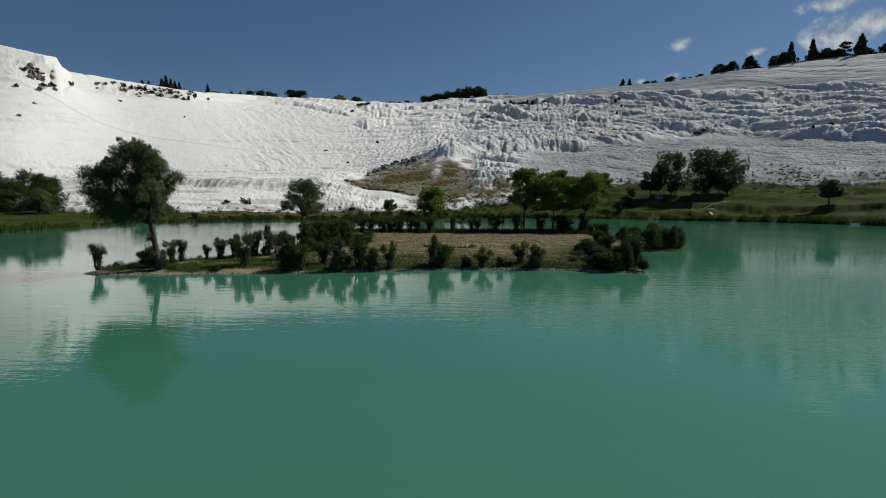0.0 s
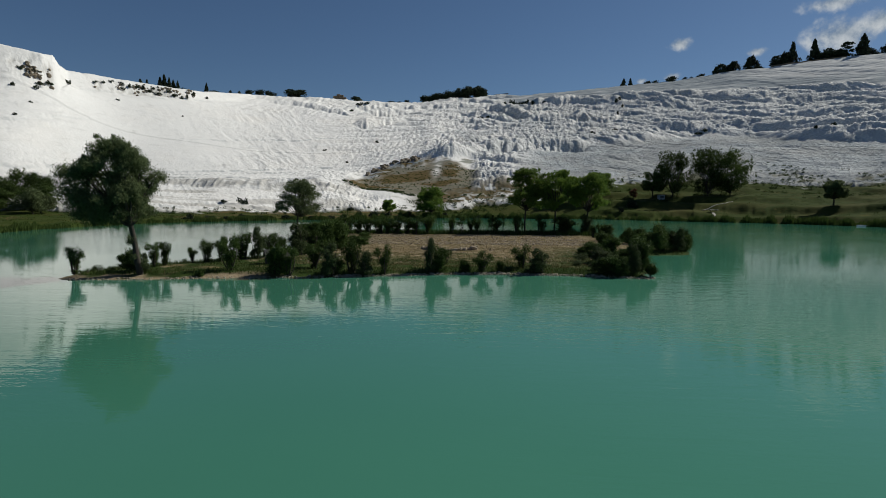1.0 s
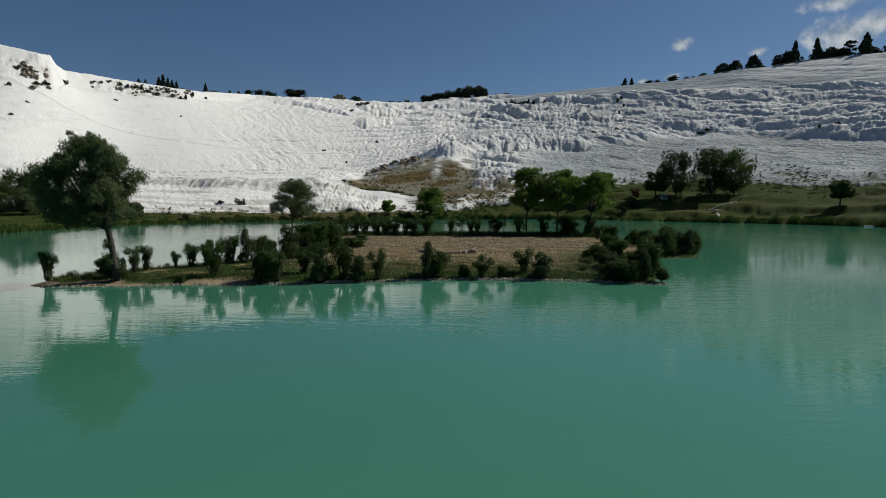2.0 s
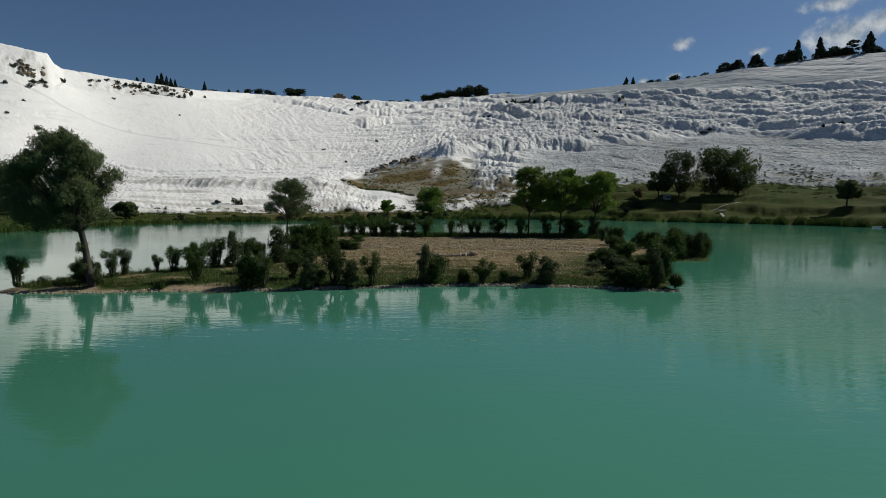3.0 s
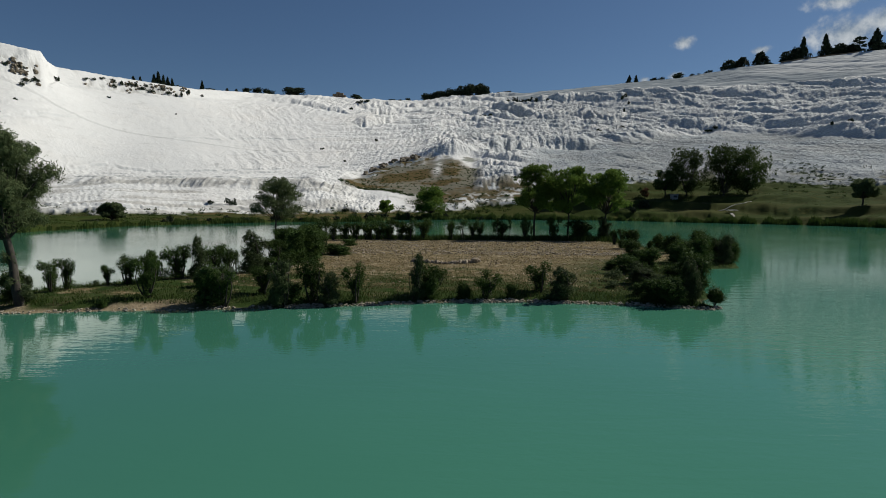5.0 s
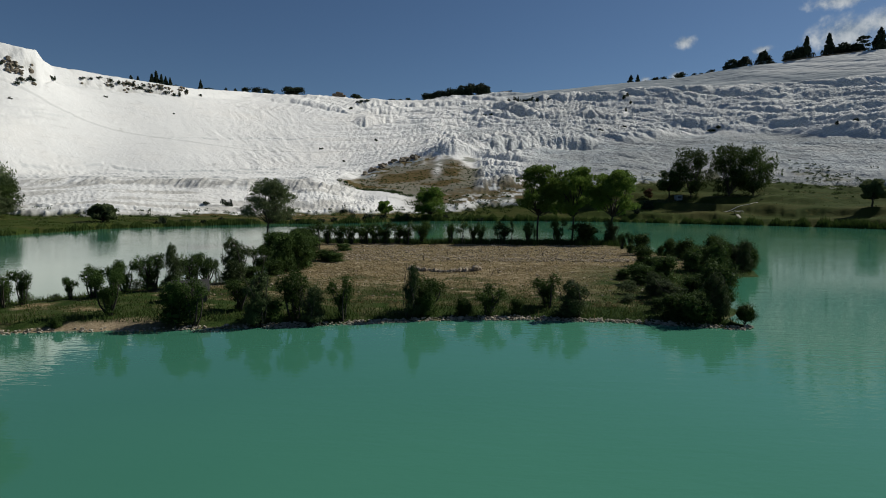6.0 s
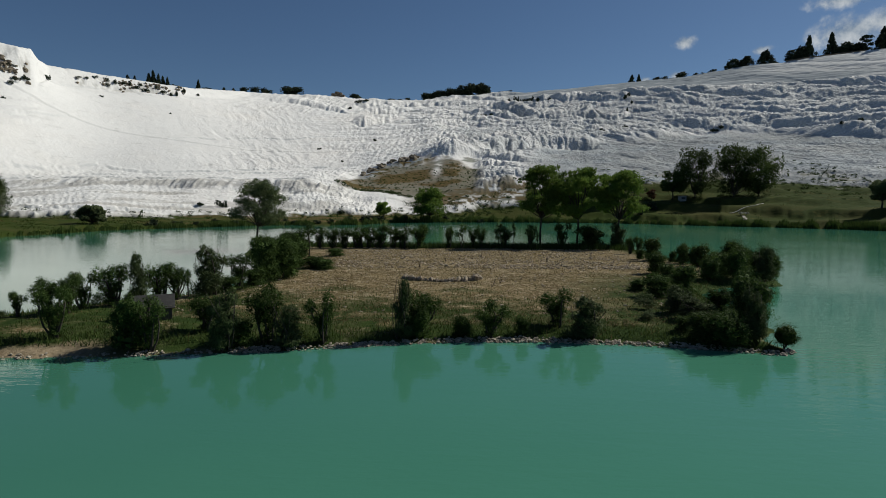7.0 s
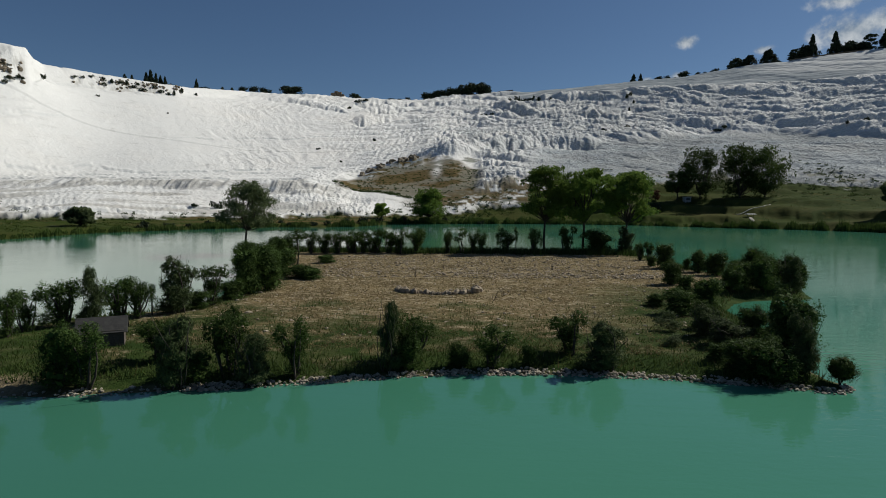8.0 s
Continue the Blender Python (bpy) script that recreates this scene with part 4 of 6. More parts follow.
SPIT_SHRUBS = [(22.7, 104.8, 2.4, 2.7, 'm'), (29.8, 103.4, 2.6, 3.0, 'm'), (36.7, 106.9, 2.9, 4.8, 'm'), (30.8, 113.0, 3.2, 3.7, 'm'),
               (35.9, 109.4, 3.0, 3.8, 'm'), (36.0, 104.9, 2.8, 3.0, 'm'), (34.4, 113.6, 2.6, 2.8, 'm'), (35.0, 111.0, 2.6, 3.3, 'm'), (26.6, 131.4, 1.5, 3.1, 'c'), (28.0, 131.6, 1.4, 3.0, 'c'),
               (27.3, 121.2, 3.0, 3.6, 'm'), (26.0, 123.3, 1.4, 1.8, 'm'), (30.1, 116.9, 2.5, 3.2, 'm'), (29.5, 119.4, 1.3, 1.8, 'm')]
BACK_LEFT_SHRUBS = [(-29.8, 74.9, 1.6, 2.9, 'c'), (-29.8, 76.6, 1.3, 2.7, 'c'), (-28.5, 78.1, 2.1, 3.2, 'c'), (-26.7, 79.0, 1.6, 3.9, 'f'),
                    (-26.0, 80.7, 2.0, 3.1, 'c'), (-24.9, 81.6, 1.4, 3.1, 'c'), (-24.6, 83.0, 0.9, 2.4, 't'), (-22.9, 84.2, 2.8, 4.2, 'f'),
                    (-21.9, 88.0, 2.0, 3.4, 'c'), (-22.4, 86.0, 1.9, 1.7, 'm'), (-29.6, 78.2, 1.9, 1.2, 'g')]
CORNER_SHRUBS = [(-21.4, 94.8, 3.3, 4.9, 'm'), (-20.2, 96.8, 3.2, 4.6, 'm'), (-21.7, 91.8, 2.4, 2.1, 'm'), (-23.3, 102.8, 3.8, 4.8, 'm'),
                 (-22.4, 108.0, 3.5, 3.4, 'm'), (-19.6, 106.6, 3.9, 2.0, 'm'), (-29.0, 114.1, 3.8, 4.0, 'm'), (-26.4, 113.4, 4.0, 4.4, 'm'),
                 (-26.0, 116.7, 3.6, 4.4, 'm'), (-25.2, 120.4, 3.5, 4.9, 'c'), (-17.8, 105.0, 2.6, 1.3, 'm'), (-20.7, 123.2, 2.9, 1.3, 'm'),
                 (-32.0, 120.6, 2.6, 2.9, 'm'), (-34.0, 127.0, 3.2, 3.4, 'm'), (-31.0, 131.0, 3.2, 3.6, 'm')]
BACK_SHRUBS = [(-27.3, 138.3, 1.5, 2.9, 'c'), (-25.0, 138.6, 1.6, 3.0, 'c'), (-23.1, 138.8, 1.5, 2.8, 'c'), (-20.3, 139.1, 2.2, 3.2, 'c'),
               (-18.5, 139.3, 1.4, 2.7, 'c'), (-16.5, 139.5, 2.2, 3.2, 'c'), (-13.9, 139.8, 1.4, 2.8, 'c'), (-12.3, 140.0, 1.8, 3.2, 'c'),
               (-9.3, 140.3, 2.0, 3.4, 'c'), (-3.9, 141.0, 1.1, 3.1, 'c'), (-1.4, 141.2, 1.9, 3.3, 't'), (0.6, 141.5, 1.1, 3.0, 'c'),
               (2.0, 141.6, 1.1, 3.1, 'c'), (4.8, 142.0, 0.9, 2.7, 't'), (6.3, 142.1, 1.9, 3.3, 'c'), (8.1, 142.3, 0.7, 3.6, 't')]
BACK_RIGHT_SHRUBS = [(11.3, 142.7, 1.1, 3.4, 'c'), (12.5, 142.8, 0.9, 2.2, 't'), (17.1, 143.4, 1.7, 3.7, 'c'), (22.7, 144.0, 3.3, 3.6, 'm'),
                     (27.5, 144.0, 2.1, 3.7, 'f')]
ARM_SHRUBS = [(-40.9, 64.6, 1.8, 2.9, 'c'), (-39.3, 65.6, 1.1, 0.8, 'g'), (-38.1, 66.6, 0.9, 0.6, 'g'), (-38.2, 68.9, 1.7, 1.8, 'm'),
              (-35.3, 69.9, 1.7, 2.8, 'c'), (-34.6, 70.8, 1.3, 3.0, 'c'), (-34.6, 71.6, 1.4, 1.2, 'g'), (-27.9, 65.4, 0.9, 0.9, 'm'),
              (-32.7, 73.6, 1.1, 1.9, 'c'), (-33.4, 72.6, 1.0, 0.7, 'g'), (-31.4, 74.7, 2.0, 2.7, 'c'), (-25.7, 68.0, 2.1, 3.4, 'c'),
              (-40.1, 66.9, 1.0, 0.6, 'g'), (-38.1, 67.2, 1.0, 0.5, 'g'), (-35.5, 66.3, 2.0, 2.6, 'm'), (-34.3, 65.9, 1.1, 2.0, 'f')]
set_shrubs(FRONT_SHRUBS, "shrubs along the island's front shore", 1.13, 1.18)
UNDERGROWTH = [(13.5, 76.0, 2.4, 1.0, 'g'), (14.5, 80.0, 2.6, 1.2, 'g'), (18.5, 83.0, 2.4, 1.8, 'm'), (19.0, 86.5, 2.2, 1.6, 'm'),
               (15.0, 73.4, 2.2, 1.3, 'm'), (18.0, 73.6, 2.6, 2.1, 'm'), (15.2, 84.0, 2.2, 1.1, 'g'), (20.6, 78.0, 2.2, 2.2, 'f'), (17.0, 80.6, 2.4, 1.7, 'm')]
set_shrubs(UNDERGROWTH, "bushes on the island's bushy end", 0.9, 0.72)
set_shrubs(RIGHT_SHRUBS, "bushes on the island's bushy end")
set_shrubs(SPIT_SHRUBS, "bushes on the island's bushy end")
set_shrubs(BACK_LEFT_SHRUBS, "shrubs along the narrow arm of the island", 1.05, 1.15)
set_shrubs(CORNER_SHRUBS, "bushes at the island's back corner")
set_shrubs(BACK_SHRUBS, "row of shrubs along the island's back shore", 1.30, 1.35)
set_shrubs(BACK_RIGHT_SHRUBS, "row of shrubs along the island's back shore", 1.30, 1.35)
set_shrubs(ARM_SHRUBS, "shrubs along the narrow arm of the island")


def tree(seed, height, width, bare, leaf, label, lean=(0.0, 0.0), n=9000, size=0.32, lobes=9, trunk_r=0.25, droop=0.0, category="tree", lump=1.0, flat=1.0, slim=0.5, skirt=(), spread=0.30, sprays=0):
    """A tree with a tapered trunk, forking limbs and a clumped crown; bare: the clear height of its trunk."""
    rng = np.random.default_rng(seed)
    ch = height - bare
    cx, cy = lean
    L = []
    for k in range(lobes):
        a, z = rng.uniform(0, 6.28), (k + rng.uniform(0, 1)) / lobes * 0.78 + 0.10
        rr = width * 0.36 * math.sin(math.pi * (0.26 + 0.62 * z)) * rng.uniform(0.45, 1.15)
        L.append(((cx + rr * math.cos(a), cy + rr * math.sin(a), bare + ch * z),
                  (width * lump * rng.uniform(0.17, 0.27), width * lump * rng.uniform(0.17, 0.27), ch * lump * flat * rng.uniform(0.15, 0.24))))
    fork = (cx * 0.38, cy * 0.38, bare * 0.97)
    stem = limb(rng, (0, 0, -0.4), fork, trunk_r, trunk_r * 0.7, 0.05, 7)
    limbs = [limb(rng, fork, l[0], trunk_r * 0.5, trunk_r * 0.08, 0.10, 6) for l in L]
    for k in range(sprays):
        c, rad = L[int(rng.integers(0, lobes))]
        d = rng.normal(0, 1, 3) * (1, 1, 0.8) + (0, 0, 0.25)
        d /= np.linalg.norm(d)
        q = rng.uniform(0.9, 1.3)
        L.append((tuple(np.array(c) + d * np.array(rad) * q), (width * rng.uniform(0.03, 0.06), width * rng.uniform(0.03, 0.06), ch * rng.uniform(0.035, 0.075))))
    L += list(skirt)
    crown = crown_mesh(rng, L, n, size, size * slim, droop, 24, spread, None, 0.10)
    root = new("tree")
    trunk = part("trunk", tubes([stem], 8), BARK, root)
    for path in limbs:
        part("limb", tubes([path], 6), BARK, trunk)
    part("crown", crown, leaf, root)
    return tagged(root, label, category)


def stand(ob, x, y, z, turn=0.0, s=1.0):
    ob.matrix_basis = Matrix.LocRotScale((x, y, z), Euler((0, 0, turn)), (s, s, s))
    return ob


# the tall willow on the arm, the trees at the island's back
stand(tree(401, 14.6, 10.0, 5.3, LEAF_WILLOW, "tall leaning willow with a wide grey-green crown on the island arm", (-2.9, 0.5), 90000, 0.29, 48, 0.36, -0.9, lump=0.52, slim=0.22, spread=0.46, sprays=80,
           skirt=[((0.4, 0, 1.2), (0.6, 0.5, 0.7)), ((-0.7, 0.1, 1.9), (0.6, 0.6, 0.9)), ((-1.0, 0.2, 3.6), (0.6, 0.6, 0.6)), ((-8.0, 0.3, 10.6), (1.3, 1.1, 1.1)),
                  ((-7.6, 0.3, 9.0), (1.5, 1.3, 1.2)), ((-7.0, 0.3, 7.4), (1.2, 1.1, 1.0)), ((-4.6, -0.8, 8.6), (1.8, 1.5, 1.4)), ((-6.0, 0.3, 6.3), (1.9, 1.7, 1.0)), ((-3.4, 0.4, 6.1), (2.0, 1.8, 0.9)), ((-0.9, 0.3, 6.6), (1.7, 1.6, 1.0))]),
      -34.0, 64.9, 0.3)
BACK_TREES = [(13.6, 146.5, 16.4, 11.4, 6.0, 411), (20.6, 146.5, 16.2, 10.4, 5.8, 412), (28.3, 146.5, 15.8, 11.4, 5.8, 413)]
for bx, by, bh, bw, bare, sd in BACK_TREES:
    tagged(stand(tree(sd, bh, bw, bare, LEAF_BRIGHT, "broadleaf tree with a bright green crown on a bare trunk", (0, 0), 26000, 0.32, 34, 0.24, lump=0.6, flat=0.75, sprays=46),
                 bx, by, 0.4), group="trees at the island's back")
stand(tree(421, 13.0, 12.6, 4.2, LEAF_WILLOW, "grey-green tree on the island's back corner", (0.3, 0), 26000, 0.32, 30, 0.24, -0.6, lump=0.6, slim=0.3, spread=0.42, sprays=40), -40.4, 142.6, 0.4)

# trees and bushes on the far shore
FAR_TREES = [(-19.2, 297.0, 15.0, 16.5, 2.5, 431, LEAF_BRIGHT), (-40.0, 297.0, 7.0, 7.0, 1.5, 432, LEAF_BRIGHT),
             (156.0, 266.0, 11.0, 10.5, 3.0, 433, LEAF_WILLOW), (-120.0, 213.0, 6.0, 8.4, 0.6, 434, LEAF_WILLOW),
             (109.5, 330.0, 25.0, 20.0, 1.8, 435, LEAF_MID), (126.0, 325.0, 26.0, 24.0, 1.2, 436, LEAF_MID),
             (138.0, 326.0, 24.0, 24.0, 1.2, 437, LEAF_MID), (99.0, 331.0, 14.0, 13.0, 3.5, 438, LEAF_MID),
             (54.0, 330.0, 14.0, 13.0, 3.0, 439, LEAF_BRIGHT), (70.0, 330.0, 15.0, 16.0, 3.0, 440, LEAF_BRIGHT)]
for fx, fy, fh, fw, bare, sd, leaf in FAR_TREES:
    tagged(stand(tree(sd, fh, fw, bare, leaf, "broad leafy tree standing on the grassy shore", (0, 0), 16000, 0.6, 28, 0.4, lump=0.76, sprays=36),
                 fx, fy, ground_z(fx, fy) - 0.1), group="trees on the far shore")
red_x, red_y = at_bearing(15.7, 331)
stand(tree(461, 5.2, 5.4, 0.6, LEAF_RED, "reddish-brown leafy bush on the grassy bank", (0, 0), 2600, 0.5, 10, 0.14, category="bush"), red_x, red_y, ground_z(red_x, red_y) - 0.1)
LEFT_TREES = [(-166.0, 226.0, 11.0, 13.0, 451), (-183.0, 240.0, 15.0, 14.0, 452), (-184.0, 228.0, 13.0, 15.0, 453), (-160.0, 214.0, 9.0, 12.0, 454),
              (-196.0, 236.0, 14.0, 16.0, 455), (-181.0, 222.0, 9.0, 12.0, 456), (-177.0, 240.0, 14.0, 13.0, 457), (-162.0, 221.0, 7.0, 10.0, 458)]
for fx, fy, fh, fw, sd in LEFT_TREES:
    tagged(stand(tree(sd, fh, fw, 1.2, LEAF_WILLOW if sd in (454, 458) else LEAF_MID, "grey-green bushy tree behind the reeds on the shore" if sd in (454, 458) else "dark bushy tree behind the reeds on the shore", (0, 0), 12000, 0.45, 14, 0.3, sprays=30),
                 fx, fy, ground_z(fx, fy) - 0.1), group="trees behind the reeds")


# ---- the ridge: cypresses, round pines, palms ----
def cypress(seed):
    rng = np.random.default_rng(seed)
    P, N = [], []
    for k in range(60):
        z = rng.uniform(0.05, 1.0) ** 1.15
        r = 0.40 * min(1.0, z / 0.14) * (1.02 - z) ** 0.72 * rng.uniform(0.75, 1.08)
        a = rng.uniform(0, 6.28)
        m = 26
        p = np.array([r * math.cos(a), r * math.sin(a), z]) + rng.normal(0, 1, (m, 3)) * (0.075 * (1.1 - z), 0.075 * (1.1 - z), 0.04)
        P.append(p)
        N.append(np.tile([math.cos(a), math.sin(a), 0.3], (m, 1)))
    V, F = leaf_quads(rng, np.concatenate(P), np.concatenate(N), 0.13, 0.09)
    wood = [tubes([limb(rng, (0, 0, -0.08), (0, 0, 0.8), 0.04, 0.01, 0.01)], 6)]
    return plant("cypress", wood, mesh_np("crown", V, F), LEAF_PINE, "dark columnar cypress on the ridge", "cypress")


def pine(seed):
    rng = np.random.default_rng(seed)
    lobes = [((rng.uniform(-0.22, 0.22), rng.uniform(-0.22, 0.22), rng.uniform(0.35, 0.8)), (rng.uniform(0.2, 0.3), rng.uniform(0.2, 0.3), rng.uniform(0.16, 0.24)))
             for _ in range(8)]
    crown = crown_mesh(rng, lobes, 1150, 0.10, 0.06, 0, 26, 0.3, None, 0.12)
    wood = [tubes([limb(rng, (0, 0, -0.08), (0, 0, 0.5), 0.035, 0.025, 0.02)] + [limb(rng, (0, 0, 0.3), l[0], 0.02, 0.006) for l in lobes], 6)]
    return plant("pine", wood, crown, LEAF_PINE, "dark round-headed pine on the ridge", "pine")


def palm(seed):
    rng = np.random.default_rng(seed)
    V, F = [], []
    for k in range(26):
        a, up = rng.uniform(0, 6.28), rng.uniform(-0.2, 0.9)
        d = np.array([math.cos(a), math.sin(a), 0])
        side = np.array([-math.sin(a), math.cos(a), 0]) * 0.06
        mid = np.array([0, 0, 0.78]) + d * 0.25 + np.array([0, 0, 0.18 * up])
        tip = mid + d * 0.22 + np.array([0, 0, -0.22 + 0.15 * up])
        b = len(V)
        V += [np.array([0, 0, 0.78]) - side * 0.4, np.array([0, 0, 0.78]) + side * 0.4, mid + side, mid - side, tip + side * 0.15, tip - side * 0.15]
        F += [(b, b + 1, b + 2, b + 3), (b + 3, b + 2, b + 4, b + 5)]
    wood = [tubes([limb(rng, (0, 0, -0.06), (0, 0, 0.8), 0.05, 0.04, 0.01)], 6)]
    return plant("palm", wood, mesh_np("crown", np.array(V), F), LEAF_PINE, "slender palm on the ridge", "palm")


def grove_tree(seed):
    rng = np.random.default_rng(seed)
    lobes = [((rng.uniform(-0.2, 0.2), rng.uniform(-0.2, 0.2), rng.uniform(0.22, 0.70)), (rng.uniform(0.26, 0.34), rng.uniform(0.26, 0.34), rng.uniform(0.2, 0.27)))
             for _ in range(8)]
    crown = crown_mesh(rng, lobes, 1900, 0.095, 0.06, 0, 30, 0.26, None, 0.2)
    wood = [tubes([limb(rng, (0, 0, -0.08), (0, 0, 0.5), 0.035, 0.025, 0.02)] + [limb(rng, (0, 0, 0.2), l[0], 0.02, 0.006) for l in lobes], 6)]
    return plant("pine", wood, crown, LEAF_PINE, "dense dark pine of a grove on the ridge", "pine")


def domed_tree(seed):
    """A dense egg-shaped evergreen that tapers to a blunt top."""
    rng = np.random.default_rng(seed)
    P, N = [], []
    for k in range(90):
        z = rng.uniform(0.08, 0.98)
        r = 0.46 * math.sin(math.pi * z ** 0.62) ** 0.75 * rng.uniform(0.78, 1.04)
        a = rng.uniform(0, 6.28)
        P.append(np.array([r * math.cos(a), r * math.sin(a), z]) + rng.normal(0, 1, (24, 3)) * (0.06, 0.06, 0.045))
        N.append(np.tile([math.cos(a), math.sin(a), 0.4], (24, 1)))
    V, F = leaf_quads(rng, np.concatenate(P), np.concatenate(N), 0.11, 0.08)
    wood = [tubes([limb(rng, (0, 0, -0.08), (0, 0, 0.7), 0.04, 0.012, 0.01)], 6)]
    return plant("evergreen", wood, mesh_np("crown", V, F), LEAF_PINE, "dark egg-shaped evergreen on the ridge", "evergreen")


def layered_pine(seed):
    """An open pine with separate flat plates of needles on a bare stem."""
    rng = np.random.default_rng(seed)
    lobes = []
    for k in range(9):
        z, a = 0.40 + 0.065 * k, 2.4 * k
        q = 0.30 * (1.25 - z)
        lobes.append(((q * math.cos(a), q * math.sin(a), z), (rng.uniform(0.15, 0.22), rng.uniform(0.15, 0.22), 0.045)))
    crown = crown_mesh(rng, lobes, 1300, 0.09, 0.05, 0, 22, 0.34, None, 0.12)
    wood = [tubes([limb(rng, (0, 0, -0.08), (0, 0, 0.92), 0.032, 0.012, 0.02)] + [limb(rng, (0, 0, l[0][2] - 0.06), l[0], 0.014, 0.005) for l in lobes], 6)]
    return plant("pine", wood, crown, LEAF_PINE, "open layered pine with flat plates on the ridge", "pine")


RIDGE_MODELS = {"d": [domed_tree(s) for s in (541, 542, 543)], "l": [layered_pine(551)], "b": [grove_tree(s) for s in (531, 532, 533)], "c": [cypress(s) for s in (501, 502, 503)], "r": [pine(s) for s in (511, 512, 513, 514)], "p": [palm(521)]}
for obs in RIDGE_MODELS.values():
    for ob in obs:
        fresh[ob] = True


def set_ridge(rows, group):
    for x, y, w, h, kind in rows:
        ob = pick.choice(RIDGE_MODELS[kind])
        k = {"c": 0.72, "r": 0.85, "p": 0.95, "b": 0.76, "d": 0.95, "l": 0.75}[kind]
        az = math.degrees(math.atan2(x - CX, y - CY))
        r = float(along(RIDGE, az, 1)) + pick.uniform(16, 24)
        q = r / math.hypot(x - CX, y - CY)
        x, y = at_bearing(az, r)
        m = Matrix.LocRotScale((x, y, ground_z(x, y) - 0.5), Euler((0, 0, pick.uniform(0, 6.28))), (w * q * 1.06 / k, w * q * 1.06 / k, h * q * 1.15))
        set_out(ob, m)["group"] = group


LEFT_RIDGE = [(-388, 690, 5.3, 8, 'c'), (-380, 690, 4.0, 9, 'c'), (-364, 690, 5.3, 13.6, 'c'), (-359, 690, 6.6, 16.2, 'c'), (-353, 690, 5.3, 13.6, 'c'),
              (-348, 690, 5.3, 12, 'c'), (-343, 690, 4.6, 11, 'c'), (-339, 700, 9.4, 6, 'r'), (-328, 700, 8.0, 5, 'r'), (-322, 720, 4.8, 12, 'c'),
              (-322, 740, 11.3, 6, 'r'), (-317, 780, 7.5, 6.5, 'c'), (-305, 780, 6.0, 6.5, 'c'), (-298, 800, 13.8, 8.5, 'r'), (-284, 800, 13.8, 9, 'r')]
MID_RIDGE = [(-270, 800, 13.8, 10, 'r'), (-241, 815, 25, 13, 'b'), (-212, 860, 7, 5, 'r'), (-168, 875, 16.7, 11.5, 'r'), (-123, 915, 15.8, 7, 'r'),
             (-109, 915, 12.3, 7, 'r'), (-99, 915, 12.3, 7, 'r'), (-68, 915, 16, 14.5, 'b'), (-56, 915, 16, 17, 'b'), (-44, 915, 18, 17, 'b'),
             (-32, 915, 18, 19.5, 'b'), (-19, 915, 20, 23, 'b'), (-5, 915, 21.5, 25, 'b'), (9, 915, 21.5, 25, 'b'), (17, 915, 15, 23, 'b')]
RIGHT_RIDGE = [(206, 830, 7.9, 13, 'c'), (215, 830, 6.3, 13, 'c'), (223, 830, 6.3, 6.5, 'r'), (238, 828, 12.5, 9.5, 'r'), (248, 828, 9.4, 8.8, 'r'),
               (257, 828, 10.9, 6.5, 'r'), (267, 820, 13.8, 12, 'r'), (281, 815, 7.7, 8, 'r'), (291, 815, 6.1, 7, 'p'), (302, 815, 10.7, 9, 'r'),
               (302, 802, 10.4, 6.1, 'r'), (310, 798, 8.9, 5.4, 'r'), (320, 794, 19.1, 14.7, 'd'), (334, 789, 16.0, 15.9, 'd'), (352, 781, 16.5, 19.0, 'd'),
               (361, 777, 11.4, 7.1, 'r'), (366, 774, 10.0, 5.2, 'r')]
FAR_RIGHT_RIDGE = [(381, 767, 16.9, 17.3, 'b'), (388, 764, 14.0, 21.7, 'b'), (392, 761, 10.5, 26.7, 'c'), (399, 758, 6.2, 12.0, 'p'), (407, 754, 6.2, 11.3, 'p'),
                   (412, 751, 11.0, 26.8, 'c'), (420, 746, 17.7, 19.2, 'b'), (428, 742, 16.3, 14.8, 'b'), (434, 738, 13.5, 15.9, 'b'), (440, 735, 16.1, 21.5, 'l'),
                   (444, 732, 5.3, 9.7, 'p'), (453, 726, 13.9, 24.0, 'c'), (460, 722, 13.1, 12.5, 'r'), (464, 719, 10.5, 5.9, 'r'), (468, 717, 7.2, 11.8, 'p'),
                   (474, 713, 11.6, 15.3, 'b'), (481, 708, 10.3, 21.0, 'c')]
set_ridge(LEFT_RIDGE, "trees along the ridge")
set_ridge(MID_RIDGE, "trees along the ridge")
set_ridge(RIGHT_RIDGE, "trees along the ridge")
set_ridge(FAR_RIGHT_RIDGE, "trees along the ridge")


# ---- reeds and grass ----
def blades(rng, X, Y, Z, H, W, lean=0.25):
    n = len(X)
    a = rng.uniform(0, 6.28, n)
    dx, dy = np.cos(a) * W / 2, np.sin(a) * W / 2
    lx, ly = rng.normal(0, lean, n) * H, rng.normal(0, lean, n) * H
    V = np.stack([np.stack([X - dx, Y - dy, Z], -1), np.stack([X + dx, Y + dy, Z], -1),
                  np.stack([X + lx, Y + ly, Z + H], -1)], 1).reshape(-1, 3)
    return V, np.arange(3 * n).reshape(-1, 3)


